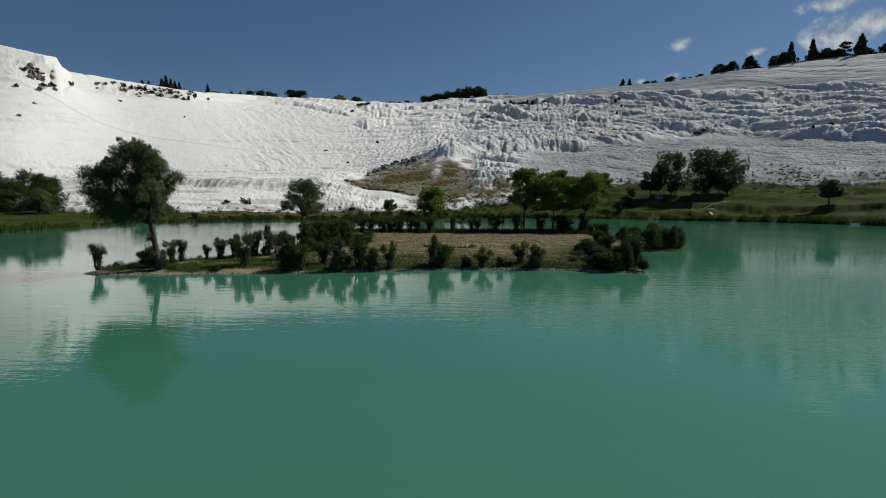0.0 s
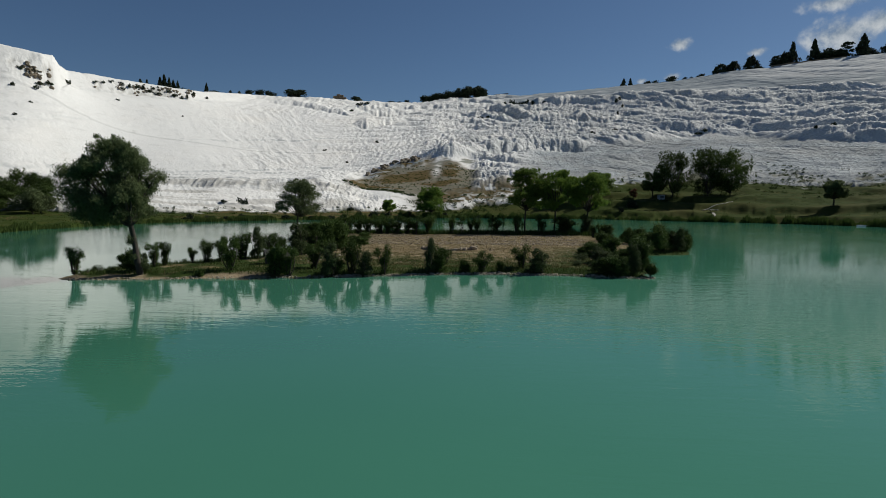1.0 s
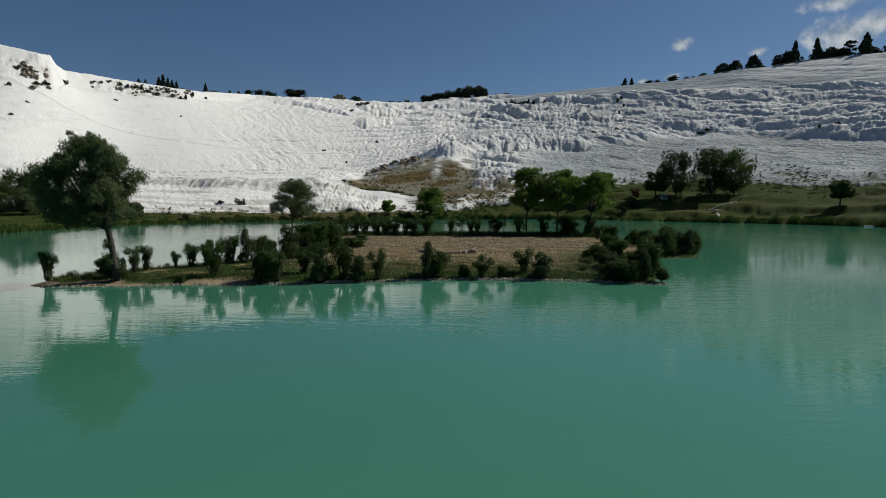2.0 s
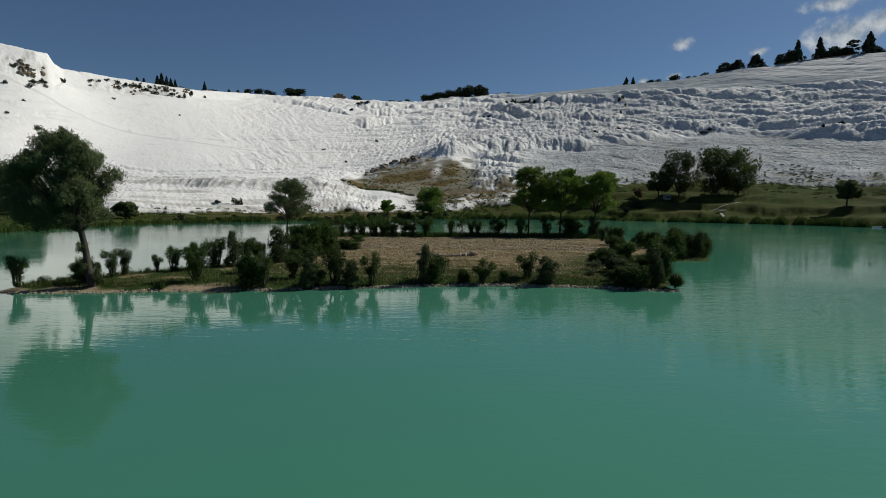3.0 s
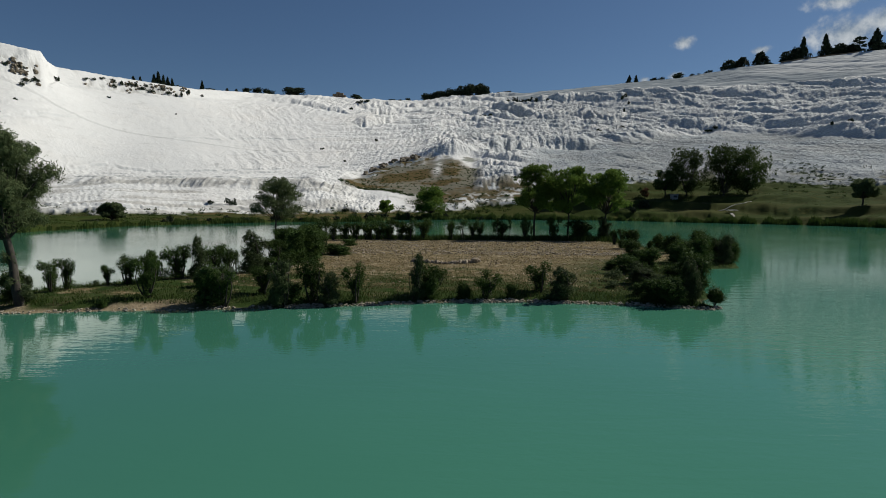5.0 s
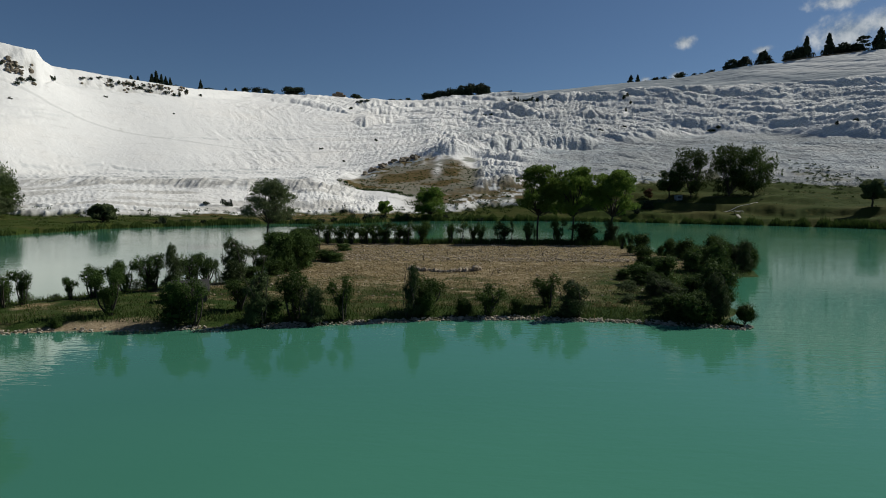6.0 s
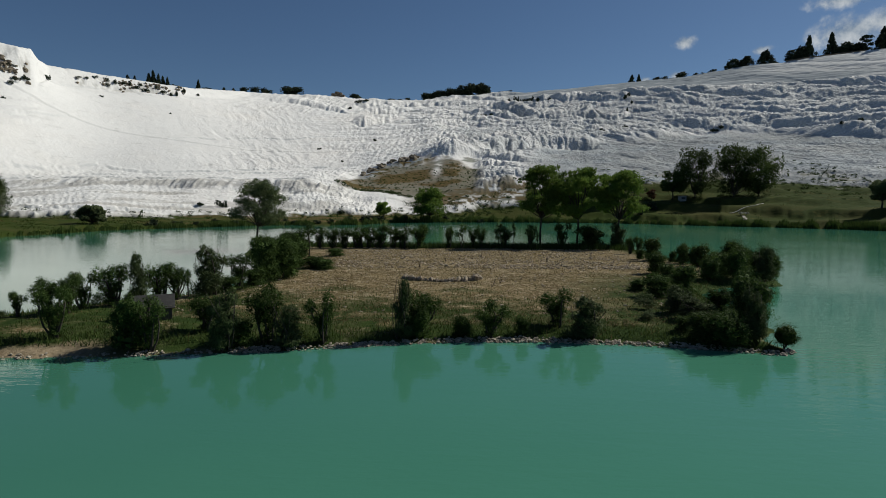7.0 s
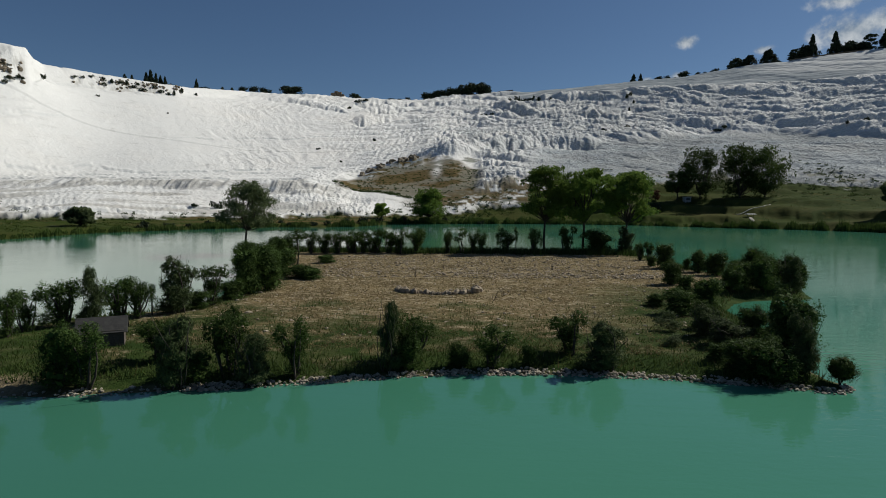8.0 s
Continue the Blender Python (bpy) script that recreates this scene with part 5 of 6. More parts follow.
def build_reeds():
    rng = np.random.default_rng(601)
    n = 60000
    az = rng.uniform(-46, 41, n)
    r = along(SHORE, az, 1) + 5 * (fbm(az * 0.7, az * 0 + 3.3, 4, 90) - 0.5) + rng.uniform(-1.5, 3.0, n)
    dens = fbm(az * 1.6, r * 0 + 7, 4, 602)
    broken_edge = smooth01(-27, -22, az) * (1 - smooth01(-6, -2, az))
    keep = dens > 0.27 + 0.2 * rng.uniform(0, 1, n) + 0.11 * broken_edge
    az, r, dens = az[keep], r[keep], dens[keep]
    X, Y = CX + r * np.sin(np.radians(az)), CY + r * np.cos(np.radians(az))
    Z = np.array([max(ground_z(x, y), -0.3) for x, y in zip(X, Y)])
    H = (0.7 + 5.6 * np.clip(dens - 0.33, 0, 0.4)) * rng.uniform(0.6, 1.2, len(X))
    H = H * (0.62 + 0.38 * smooth01(-16, -8, az))
    V, F = blades(rng, X, Y, Z - 0.1, H, 0.28, 0.12)
    tagged(part("reed_bed", mesh_np("reed_bed", V, F), LEAF_REED), "dense green reeds along the lake shore", "reeds", kind="stuff")


def build_island_grass():
    rng = np.random.default_rng(611)
    n = 230000
    X, Y = rng.uniform(-43, 42, n), 62 + 88 * rng.uniform(0, 1, n) ** 1.6
    D = inside_distance(X, Y, OUTLINE)
    nz = fbm(X / 6, Y / 6, 4, 211) - 0.5
    front = (1 - smooth01(78, 92, Y + 18 * nz)) * smooth01(0.3, 0.55, fbm(X / 1.4, Y / 1.4, 3, 613))
    edge = 1 - smooth01(2, 7, D + 6 * nz)
    want = np.maximum(np.maximum(front * 0.8, edge * 0.8), 0.10)
    sandy = (X < -16) & (Y < 68) & (D < 1.4)
    keep = (D > 0.7) & (rng.uniform(0, 1, n) < want) & ~sandy
    X, Y, D = X[keep], Y[keep], D[keep]
    Z = island_z(X, Y)
    H = rng.uniform(0.08, 0.30, len(X)) * (1 + 1.2 * (1 - smooth01(1, 4, D)))
    V, F = blades(rng, X, Y, Z - 0.02, H, 0.06, 0.4)
    green = rng.uniform(0, 1, len(X)) < np.where(Y < 91, 0.95, np.where(D < 6, 0.8, 0.2))
    idx = np.repeat(green, 3)
    for name, sel, mat, label in (("grass", idx, LEAF_REED, "rough green grass on the island"),
                                  ("dry_grass", ~idx, LEAF_STRAW, "straw-coloured dry grass on the island")):
        v = V[sel]
        tagged(part(name, mesh_np(name, v, np.arange(len(v)).reshape(-1, 3)), mat), label, "grass", kind="stuff")
    m = 42000
    X, Y = rng.uniform(-24, 24, m), 74 + 68 * rng.uniform(0, 1, m) ** 1.5
    ok = (inside_distance(X, Y, OUTLINE) > 2.5) & (fbm(X / 2.2, Y / 1.2, 3, 615) > 0.47 + 0.1 * rng.uniform(-1, 1, m))
    X, Y = X[ok], Y[ok]
    V, F = blades(rng, X, Y, island_z(X, Y) - 0.02, rng.uniform(0.06, 0.22, len(X)), 0.07, 1.6)
    tagged(part("straw", mesh_np("straw", V, F), LEAF_STRAW), "flattened pale straw over dry soil", "straw", kind="stuff")
    # dark tall herbs under the back row
    m = 9000
    X, Y = rng.uniform(-32, 30, m), 143 + rng.normal(0, 1.6, m)
    D = inside_distance(X, Y, OUTLINE)
    X, Y = X[D > 0.3], Y[D > 0.3]
    V, F = blades(rng, X, Y, island_z(X, Y), rng.uniform(0.5, 1.3, len(X)), 0.16, 0.2)
    tagged(part("tall_herbs", mesh_np("tall_herbs", V, F), LEAF_DARK), "tall dark herbs along the back shore", "herbs", kind="stuff")


def build_meadow():
    """Clumped grass on the far shore, green in hollows and straw-coloured on humps."""
    rng = np.random.default_rng(631)
    n = 90000
    az = rng.uniform(-42, 37, n)
    r0, r1 = along(SHORE, az, 1) + 3, along(FOOT, az, 1) - 4 + 14 * smooth01(0, 6, az)
    r = r0 + (r1 - r0) * rng.uniform(0, 1, n)
    X, Y = CX + r * np.sin(np.radians(az)), CY + r * np.cos(np.radians(az))
    d = fbm(X / 7, Y / 5, 4, 632, 0.6)
    keep = (d > 0.50 + 0.10 * rng.uniform(-1, 1, n)) & (rng.uniform(0, 1, n) < 0.6)
    keep &= (az > -5) | (az < -25) | (rng.uniform(0, 1, n) < 0.25)
    X, Y, d = X[keep], Y[keep], d[keep]
    Z = np.array([ground_z(x, y) for x, y in zip(X, Y)])
    V, F = blades(rng, X, Y, Z - 0.1, rng.uniform(0.2, 0.5, len(X)) * (0.6 + 2.2 * (d - 0.4)), 0.22, 0.6)
    straw = np.repeat(fbm(X / 18, Y / 9, 3, 633) + 0.05 * rng.normal(0, 1, len(X)) > 0.66, 3)
    for name, sel, mat, label in (("meadow_grass", ~straw, LEAF_REED, "clumped green grass on the far shore"),
                                  ("dry_meadow_grass", straw, LEAF_STRAW, "clumped straw-coloured grass on the far shore")):
        v = V[sel]
        tagged(part(name, mesh_np(name, v, np.arange(len(v)).reshape(-1, 3)), mat), label, "grass", kind="stuff")


build_reeds()
build_island_grass()
build_meadow()


# ---- scrub on the white rock ----
def scrub(seed):
    rng = np.random.default_rng(seed)
    lobes = [((rng.uniform(-0.5, 0.5), rng.uniform(-0.4, 0.4), rng.uniform(0.15, 0.6)), (0.35, 0.35, 0.3)) for _ in range(5)]
    crown = crown_mesh(rng, lobes, 360, 0.2, 0.12, 0, 24, 0.4, -0.1, 0.2)
    wood = [tubes([limb(rng, (0, 0, -0.2), l[0], 0.03, 0.01)], 4) for l in lobes[:2]]
    return plant("scrub_bush", wood, crown, LEAF_PINE, "dark scrub bush on white rock, in places standing for a hollow", "bush", "foliage", "stem")


SCRUB = [scrub(s) for s in (701, 702, 703, 704)]
for ob in SCRUB:
    fresh[ob] = True
# some of these bushes stand in for dark overhangs, caves and slits
CLIFF_SCRUB = [(-337, 438, 3.2, 3), (-326, 444, 7, 3), (-331, 447, 6, 2.5), (-325, 452, 6, 3), (-342, 498, 4, 4.5), (-331, 423, 3, 3), (-323, 436, 3.5, 3),
               (-313, 417, 2.2, 2), (-303, 389, 2.6, 2), (-357, 559, 6, 2.4), (-359, 574, 3, 2.4), (-362, 592, 4, 3), (-360, 606, 6, 4), (-357, 601, 5, 3),
               (-352, 608, 5, 4), (-347, 612, 6, 3), (-343, 615, 4, 5), (-337, 615, 7, 3.5), (-336, 621, 5, 3), (-328, 618, 8, 3.5), (-321, 626, 5, 3)]
SLOPE_SCRUB = [(-313, 623, 6, 4), (-307, 625, 4, 4), (-302, 628, 3.5, 6), (-302, 643, 4, 6), (-295, 659, 3.5, 3), (-146, 793, 12, 4), (-139, 799, 8, 3.5),
               (-151, 756, 5, 3.5), (-89, 569, 3.6, 3.2), (-130, 531, 3, 2), (-100, 483, 2.4, 2), (11, 718, 9, 3.5), (19, 717, 7, 3.5), (44, 797, 8, 7),
               (53, 792, 6, 10), (59, 810, 6, 5), (68, 791, 9, 6), (114, 568, 4, 3.5), (140, 590, 5, 3.5), (161, 669, 3, 5), (173, 699, 3, 4)]
FOOT_SCRUB = [(207, 559, 7, 3), (213, 560, 7, 3), (271, 487, 3.6, 3), (285, 488, 4, 3.4), (285, 493, 3, 2.6), (-110, 286, 4.2, 4), (-346, 575, 2.5, 2),
              (-281, 575, 1.8, 1.6), (-118, 283, 3, 1.5), (-95, 300, 3, 1.4), (-60, 300, 4, 1.6), (-12, 303, 4, 2), (4, 296, 3, 3.2), (33, 292, 3, 3),
              (75, 303, 3.5, 3), (84, 318, 6, 5), (-31, 300, 5, 2.6)]
# bushes added in place of the dark hollows under the crest
HOLLOW_SCRUB = [(*at_bearing(az, r), w, h) for az, r, w, h in ((3.7, 803, 6, 7), (4.1, 800, 7, 9), (4.5, 796, 6, 8), (4.3, 792, 8, 6), (5.4, 786, 5, 6), (5.8, 783, 6, 7),
    (7.0, 770, 5, 4), (13.6, 728, 5, 6), (13.9, 733, 4, 6))]
SHORE_SCRUB = [(*at_bearing(az, float(along(SHORE, az, 1)) + off), w, h) for az, off, w, h in (
    (-27.0, 5, 4.5, 2.6), (-25.2, 4, 3.0, 1.6), (-23.6, 3, 2.6, 1.8), (-22.3, 9, 3.4, 1.4), (-20.9, 3, 3.8, 1.9), (-19.6, 4, 2.4, 1.5), (-18.2, 3, 4.2, 2.0),
    (-16.6, 12, 3.0, 1.5), (-15.9, 3, 2.8, 2.0), (-13.9, 4, 3.4, 1.6), (-12.6, 3, 2.6, 2.1), (-11.2, 8, 3.6, 2.2), (-9.6, 4, 4.4, 3.2), (-8.3, 4, 4.0, 2.8), (-6.0, 5, 3.0, 1.8))]
for rows in (CLIFF_SCRUB, SLOPE_SCRUB, FOOT_SCRUB, HOLLOW_SCRUB, SHORE_SCRUB):
    for x, y, w, h in rows:
        az, r = math.degrees(math.atan2(x - CX, y - CY)), math.hypot(x - CX, y - CY)
        if r > 450 and az < -20:
            x, y = at_bearing(az, r * float(np.interp(az, (-36, -31.7, -26, -20), (0.98, 0.893, 0.952, 1.0))))
        m = Matrix.LocRotScale((x, y, ground_z(x, y) - 0.12 * h), Euler((0, 0, pick.uniform(0, 6.28))), (w / 1.3, w / 1.3, h / 0.85))
        set_out(pick.choice(SCRUB), m)["group"] = "scrub on the hillside"


def build_tufts():
    """Low dark tufts where the meadow runs up into the white rock, and over the brown flank."""
    rng = np.random.default_rng(711)
    V, F, n0 = [], [], 0
    for k in range(1800):
        big = 1.0
        if k < 620:                                     # clusters on the apron
            az = rng.uniform(24, 36) if k % 2 else rng.uniform(2, 37)
            r = float(along(FOOT, az, 1)) + rng.uniform(-12, 52)
            if float(fbm(np.array([r * az / 800]), np.array([r / 11]), 3, 713)[0]) < 0.47 + 0.003 * (r - float(along(FOOT, az, 1))):
                continue
        elif k < 760:
            az = rng.uniform(-38, 4)
            r = float(along(FOOT, az, 1)) + rng.uniform(-10, 9)
        elif k < 960:
            az = rng.uniform(-7, 9)
            r = float(along(FOOT, az, 1)) + rng.uniform(-14, 22)
        elif k < 1060:                                  # the green seam below the flank
            az = rng.uniform(-12.6, -5.5)
            r = float(np.interp(az, (-12.6, -10, -7, -5.5), (348, 343, 336, 332))) + rng.normal(0, 1.6)
        elif k >= 1500:                                 # rank grass added for the shaded bands along the steps of the meadow bank
            az = rng.uniform(12, 37)
            line = k % 3
            r = float(along(FOOT, az, 1)) - (14, 34, 58)[line] + 10 * (float(fbm(np.array([az * 0.3]), np.array([line * 5.0]), 3, 715)[0]) - 0.5) + rng.normal(0, 1.0)
            if float(fbm(np.array([az * 0.8]), np.array([line * 3.0]), 3, 716)[0]) < 0.45:
                continue
        else:                                           # dry herbs over the flank
            az = rng.uniform(-10.5, 0.4)
            r = float(np.interp(az, (-10.5, -7.4, -4.1, 0.4), (350, 345, 340, 345))) + rng.uniform(0, 78) * float(np.interp(az, (-10.5, -7.4, -2, 0.4), (0.4, 1, 0.9, 0.7)))
            big = 0.6
        x, y = at_bearing(az, r)
        w, h = big * rng.uniform(0.8, 2.6), big * rng.uniform(0.5, 1.5)
        P = rng.normal(0, 1, (46, 3)) * (w * 0.35, w * 0.35, h * 0.35) + (x, y, ground_z(x, y) + 0.25 * h)
        v, f = leaf_quads(rng, P, rng.normal(0, 1, (46, 3)) + (0, 0, 0.8), 0.5 * big, 0.3 * big)
        V.append(v)
        F.append(f + n0)
        n0 += len(v)
    tagged(part("scrub_tufts", mesh_np("scrub_tufts", np.concatenate(V), np.concatenate(F)), LEAF_DARK),
           "dark low tufts scattered over white rock and grass", "scrub", kind="stuff")


build_tufts()


# ---- stones ----
EARTH_PEBBLE = simple_mat("dusty_pebble", (0.13, 0.10, 0.065), (0.46, 0.39, 0.29), 1.2, 0.95)


def stone_mesh(seed, flat=0.6):
    """A rough split stone about 1 m long."""
    rng = random.Random(seed)
    bm = bmesh.new()
    bmesh.ops.create_icosphere(bm, subdivisions=1, radius=0.5)
    cuts = [(Vector((rng.gauss(0, 1), rng.gauss(0, 1), rng.gauss(0, 1))).normalized(), rng.uniform(0.27, 0.40)) for _ in range(6)]
    sx, sy = rng.uniform(1.0, 1.5), rng.uniform(0.7, 1.0)
    for v in bm.verts:
        for way, reach in cuts:
            over = v.co.dot(way) - reach
            if over > 0:
                v.co -= way * over
        v.co *= rng.uniform(0.92, 1.08)
        v.co.x, v.co.y, v.co.z = v.co.x * sx, v.co.y * sy, v.co.z * flat * 1.2
    me = bpy.data.meshes.new("stone")
    bm.to_mesh(me)
    bm.free()
    me.materials.append(STONE)
    return me


STONES = [stone_mesh(s, 0.5 + 0.05 * (s % 5)) for s in range(801, 809)]


def lay_stone(parent, x, y, z, size, rng):
    ob = new("stone", rng.choice(STONES))
    ob.parent = parent
    ob.matrix_basis = Matrix.LocRotScale((x, y, z), Euler((rng.uniform(-0.4, 0.4), rng.uniform(-0.4, 0.4), rng.uniform(0, 6.28))), (size, size * rng.uniform(0.7, 1.1), size))
    return ob


def stone_edging():
    """Rubble laid along the island's front shore."""
    rng = random.Random(821)
    root = tagged(new("stone_edging"), "pale rubble stones laid along the waterline", "stones")
    line = [p for p in OUTLINE if p[1] < 73 and p[0] > -43.2]
    line = line[1:17]
    V, F, n0, made = [], [], 0, 0
    for (ax, ay), (bx, by) in zip(line, line[1:]):
        L = math.hypot(bx - ax, by - ay)
        for k in range(int(L * 70)):
            t = rng.random()
            x, y = ax + (bx - ax) * t, ay + (by - ay) * t + rng.uniform(-0.35, 0.55)
            gap = float(fbm(np.array([x / 3.0]), np.array([0.5]), 2, 822)[0])
            if rng.random() > 0.35 + 1.6 * max(0, gap - 0.35) or (x < -14 and rng.random() < 0.7):
                continue
            size = rng.uniform(0.10, 0.25) * (1.4 if rng.random() < 0.12 else 1)
            z = max(float(island_z(x, y)), -0.05) + size * rng.uniform(0.05, 0.5)
            if -12 < x < 19 and made < 290:
                lay_stone(root, x, y, z, size, rng)
                made += 1
            else:
                me = rng.choice(STONES)
                R = Euler((rng.uniform(-0.4, 0.4), rng.uniform(-0.4, 0.4), rng.uniform(0, 6.28))).to_matrix()
                V += [tuple(R @ (v.co * size) + Vector((x, y, z))) for v in me.vertices]
                F += [tuple(i + n0 for i in p.vertices) for p in me.polygons]
                n0 = len(V)
    tagged(part("rubble", mesh_np("rubble", V, F), STONE, root), kind="stuff")


def stone_ring():
    """A half ring of stones round an old hearth in the middle of the island."""
    rng = random.Random(831)
    root = tagged(new("stone_ring"), "half ring of pale rough stones on dry soil", "stones")
    dull = [me.copy() for me in STONES]
    for me in dull:
        me.materials[0] = EARTH_PEBBLE
    for k in range(46):
        a = radians(176 + 188 * k / 45)
        rx, ry = 4.1 + rng.uniform(-0.25, 0.25), 2.2 + rng.uniform(-0.25, 0.25)
        x, y = -2.9 + rx * math.cos(a), 97.6 + ry * math.sin(a)
        size = rng.uniform(0.4, 0.9) * (1.2 if k > 37 else 1)
        ob = lay_stone(root, x, y, float(island_z(x, y)) + size * 0.22, size, rng)
        ob.data = rng.choice(dull)
        ob.scale.z *= rng.uniform(1.0, 1.7)


def field_stones():
    """Pale stones and clods turned up over the back field, thickest along its front edge."""
    rng = random.Random(841)
    protos = [(np.array([v.co[:] for v in me.vertices]), [tuple(p.vertices) for p in me.polygons]) for me in STONES]
    V, F, n0 = [], [], 0
    for k in range(1500):
        x = rng.uniform(-23, 23)
        y = 108.6 + 0.05 * x + (rng.gauss(0, 0.5) if k % 6 == 0 else 27 * rng.random() ** 1.3)
        if inside_distance(np.array([x]), np.array([y]), OUTLINE)[0] < 3.5:
            continue
        size = rng.uniform(0.12, 0.34) * (1.5 if rng.random() < 0.08 else 1)
        pv, pf = rng.choice(protos)
        a = rng.uniform(0, 6.28)
        q = pv * size
        V.append(np.stack([x + q[:, 0] * math.cos(a) - q[:, 1] * math.sin(a), y + q[:, 0] * math.sin(a) + q[:, 1] * math.cos(a), float(island_z(x, y)) + 0.2 * size + q[:, 2]], -1))
        F += [tuple(i + n0 for i in f) for f in pf]
        n0 += len(pv)
    tagged(part("field_stones", mesh_np("field_stones", np.concatenate(V), F), EARTH_PEBBLE), "pale stones and clods scattered over dry soil", "stones", kind="stuff")


def rock_mesh(seed):
    """An angular block of weathered rock about 1 m across."""
    rng = random.Random(seed)
    bm = bmesh.new()
    bmesh.ops.create_icosphere(bm, subdivisions=2, radius=0.5)
    cuts = [(Vector((rng.gauss(0, 1), rng.gauss(0, 1), rng.gauss(0, 1))).normalized(), rng.uniform(0.26, 0.42)) for _ in range(9)]
    for v in bm.verts:
        for way, reach in cuts:
            over = v.co.dot(way) - reach
            if over > 0:
                v.co -= way * over
        v.co *= rng.uniform(0.94, 1.06)
    me = bpy.data.meshes.new("rock")
    bm.to_mesh(me)
    bm.free()
    me.materials.append(GREY_ROCK)
    return me


GREY_ROCK = simple_mat("weathered_rock", (0.09, 0.075, 0.052), (0.27, 0.225, 0.165), 0.7, 0.95, 0.15)
ROCKS = [rock_mesh(s) for s in range(851, 859)]


def rock_outcrop(line, count, small, large, gap, label, seed):
    """Blocks that stand out of the slope along a line of (bearing, distance)."""
    rng = random.Random(seed)
    root = tagged(new("rock_outcrop"), label, "rocks", group="outcrops on the hillside")
    azs, rs = zip(*line)
    for k in range(count):
        az = azs[0] + (azs[-1] - azs[0]) * rng.random()
        if float(fbm(np.array([az * 1.7]), np.array([seed * 0.1]), 3, seed)[0]) < gap:
            continue
        x, y = at_bearing(az, float(np.interp(az, azs, rs)) + rng.gauss(0, 3.0))
        size = rng.uniform(small, large)
        ob = new("rock", rng.choice(ROCKS))
        ob.parent = root
        ob.matrix_basis = Matrix.LocRotScale((x, y, ground_z(x, y) + 0.22 * size), Euler((rng.uniform(-0.5, 0.5), rng.uniform(-0.5, 0.5), rng.uniform(0, 6.28))),
                                             (size * rng.uniform(0.9, 1.6), size, size * rng.uniform(0.6, 1.0)))


def build_pebbles():
    """Small stones strewn over the dry soil, thicker in a line across it."""
    rng = random.Random(841)
    V, F = [], []
    for k in range(3000):
        if k < 420:
            x, y = rng.uniform(-4, 26), 112 + rng.gauss(0, 0.7)
        elif k < 1900:
            x, y = rng.uniform(-21, 26), rng.uniform(112, 140)
            if float(fbm(np.array([x / 5]), np.array([y / 4]), 3, 843)[0]) < 0.47:
                continue
        else:
            x, y = rng.uniform(-24, 24), rng.uniform(76, 138)
        if inside_distance(np.array([x]), np.array([y]), OUTLINE)[0] < 2:
            continue
        size = rng.uniform(0.12, 0.34) * (1.7 if rng.random() < 0.12 else 1)
        z, n0 = float(island_z(x, y)), len(V)
        me = rng.choice(STONES)
        R = Euler((0, 0, rng.uniform(0, 6.28))).to_matrix()
        V += [tuple(R @ (v.co * size) + Vector((x, y, z))) for v in me.vertices]
        F += [tuple(i + n0 for i in p.vertices) for p in me.polygons]
    tagged(part("pebbles", mesh_np("pebbles", V, F), EARTH_PEBBLE), "small pale stones strewn over dry brown soil", "stones", kind="stuff")


# ---- small built things ----
def box(x0, x1, y0, y1, z0, z1, bevel=0.01):
    bm = bmesh.new()
    bmesh.ops.create_cube(bm, size=1)
    for v in bm.verts:
        v.co = Vector((x0 if v.co.x < 0 else x1, y0 if v.co.y < 0 else y1, z0 if v.co.z < 0 else z1))
    if bevel:
        bmesh.ops.bevel(bm, geom=bm.edges[:], offset=bevel, segments=1, affect="EDGES")
    return bm


def duck_house(x, y, turn):
    root = tagged(new("duck_house"), "small weathered wooden duck house with a dark pitched roof", "hut")
    L, W, H, top = 1.9, 1.3, 0.75, 1.3
    for k in range(9):
        x0 = -L / 2 + k * L / 9
        part("plank", box(x0 + 0.006, x0 + L / 9 - 0.006, -W / 2, -W / 2 + 0.035, 0.06, H, 0.004), WOOD, root)
        part("plank", box(x0 + 0.006, x0 + L / 9 - 0.006, W / 2 - 0.035, W / 2, 0.06, H, 0.004), WOOD, root)
    for sx in (-1, 1):
        bm = bmesh.new()
        xs = sx * (L / 2 - 0.02)
        pts = [(-W / 2 + 0.04, 0.06), (W / 2 - 0.04, 0.06), (W / 2 - 0.04, H), (0, top - 0.06), (-W / 2 + 0.04, H)]
        f = bm.faces.new([bm.verts.new((xs, a, b)) for a, b in pts])
        ex = bmesh.ops.extrude_face_region(bm, geom=[f])
        for v in ex["geom"]:
            if isinstance(v, bmesh.types.BMVert):
                v.co.x -= sx * 0.035
        bmesh.ops.recalc_face_normals(bm, faces=bm.faces)
        part("gable", bm, WOOD, root)
    for sy in (-1, 1):
        bm = box(-L / 2 - 0.15, L / 2 + 0.15, -0.02, 0.98, 0, 0.045, 0.008)
        slope = math.atan2(top - H + 0.1, W / 2)
        rot = Matrix.Translation((0, 0, top)) @ (Euler((0, 0, 0 if sy > 0 else math.pi)).to_matrix().to_4x4()) @ Euler((-slope, 0, 0)).to_matrix().to_4x4()
        bmesh.ops.transform(bm, matrix=rot, verts=bm.verts)
        part("roof_panel", bm, ROOF, root)
    part("floor_board", box(-L / 2, L / 2, -W / 2, W / 2, -0.12, 0.06), WOOD, root)
    root.matrix_basis = pose(x, y, float(island_z(x, y)) + 0.1, 0, 0, turn) @ Matrix.Diagonal((1.3, 1.3, 1.25, 1))


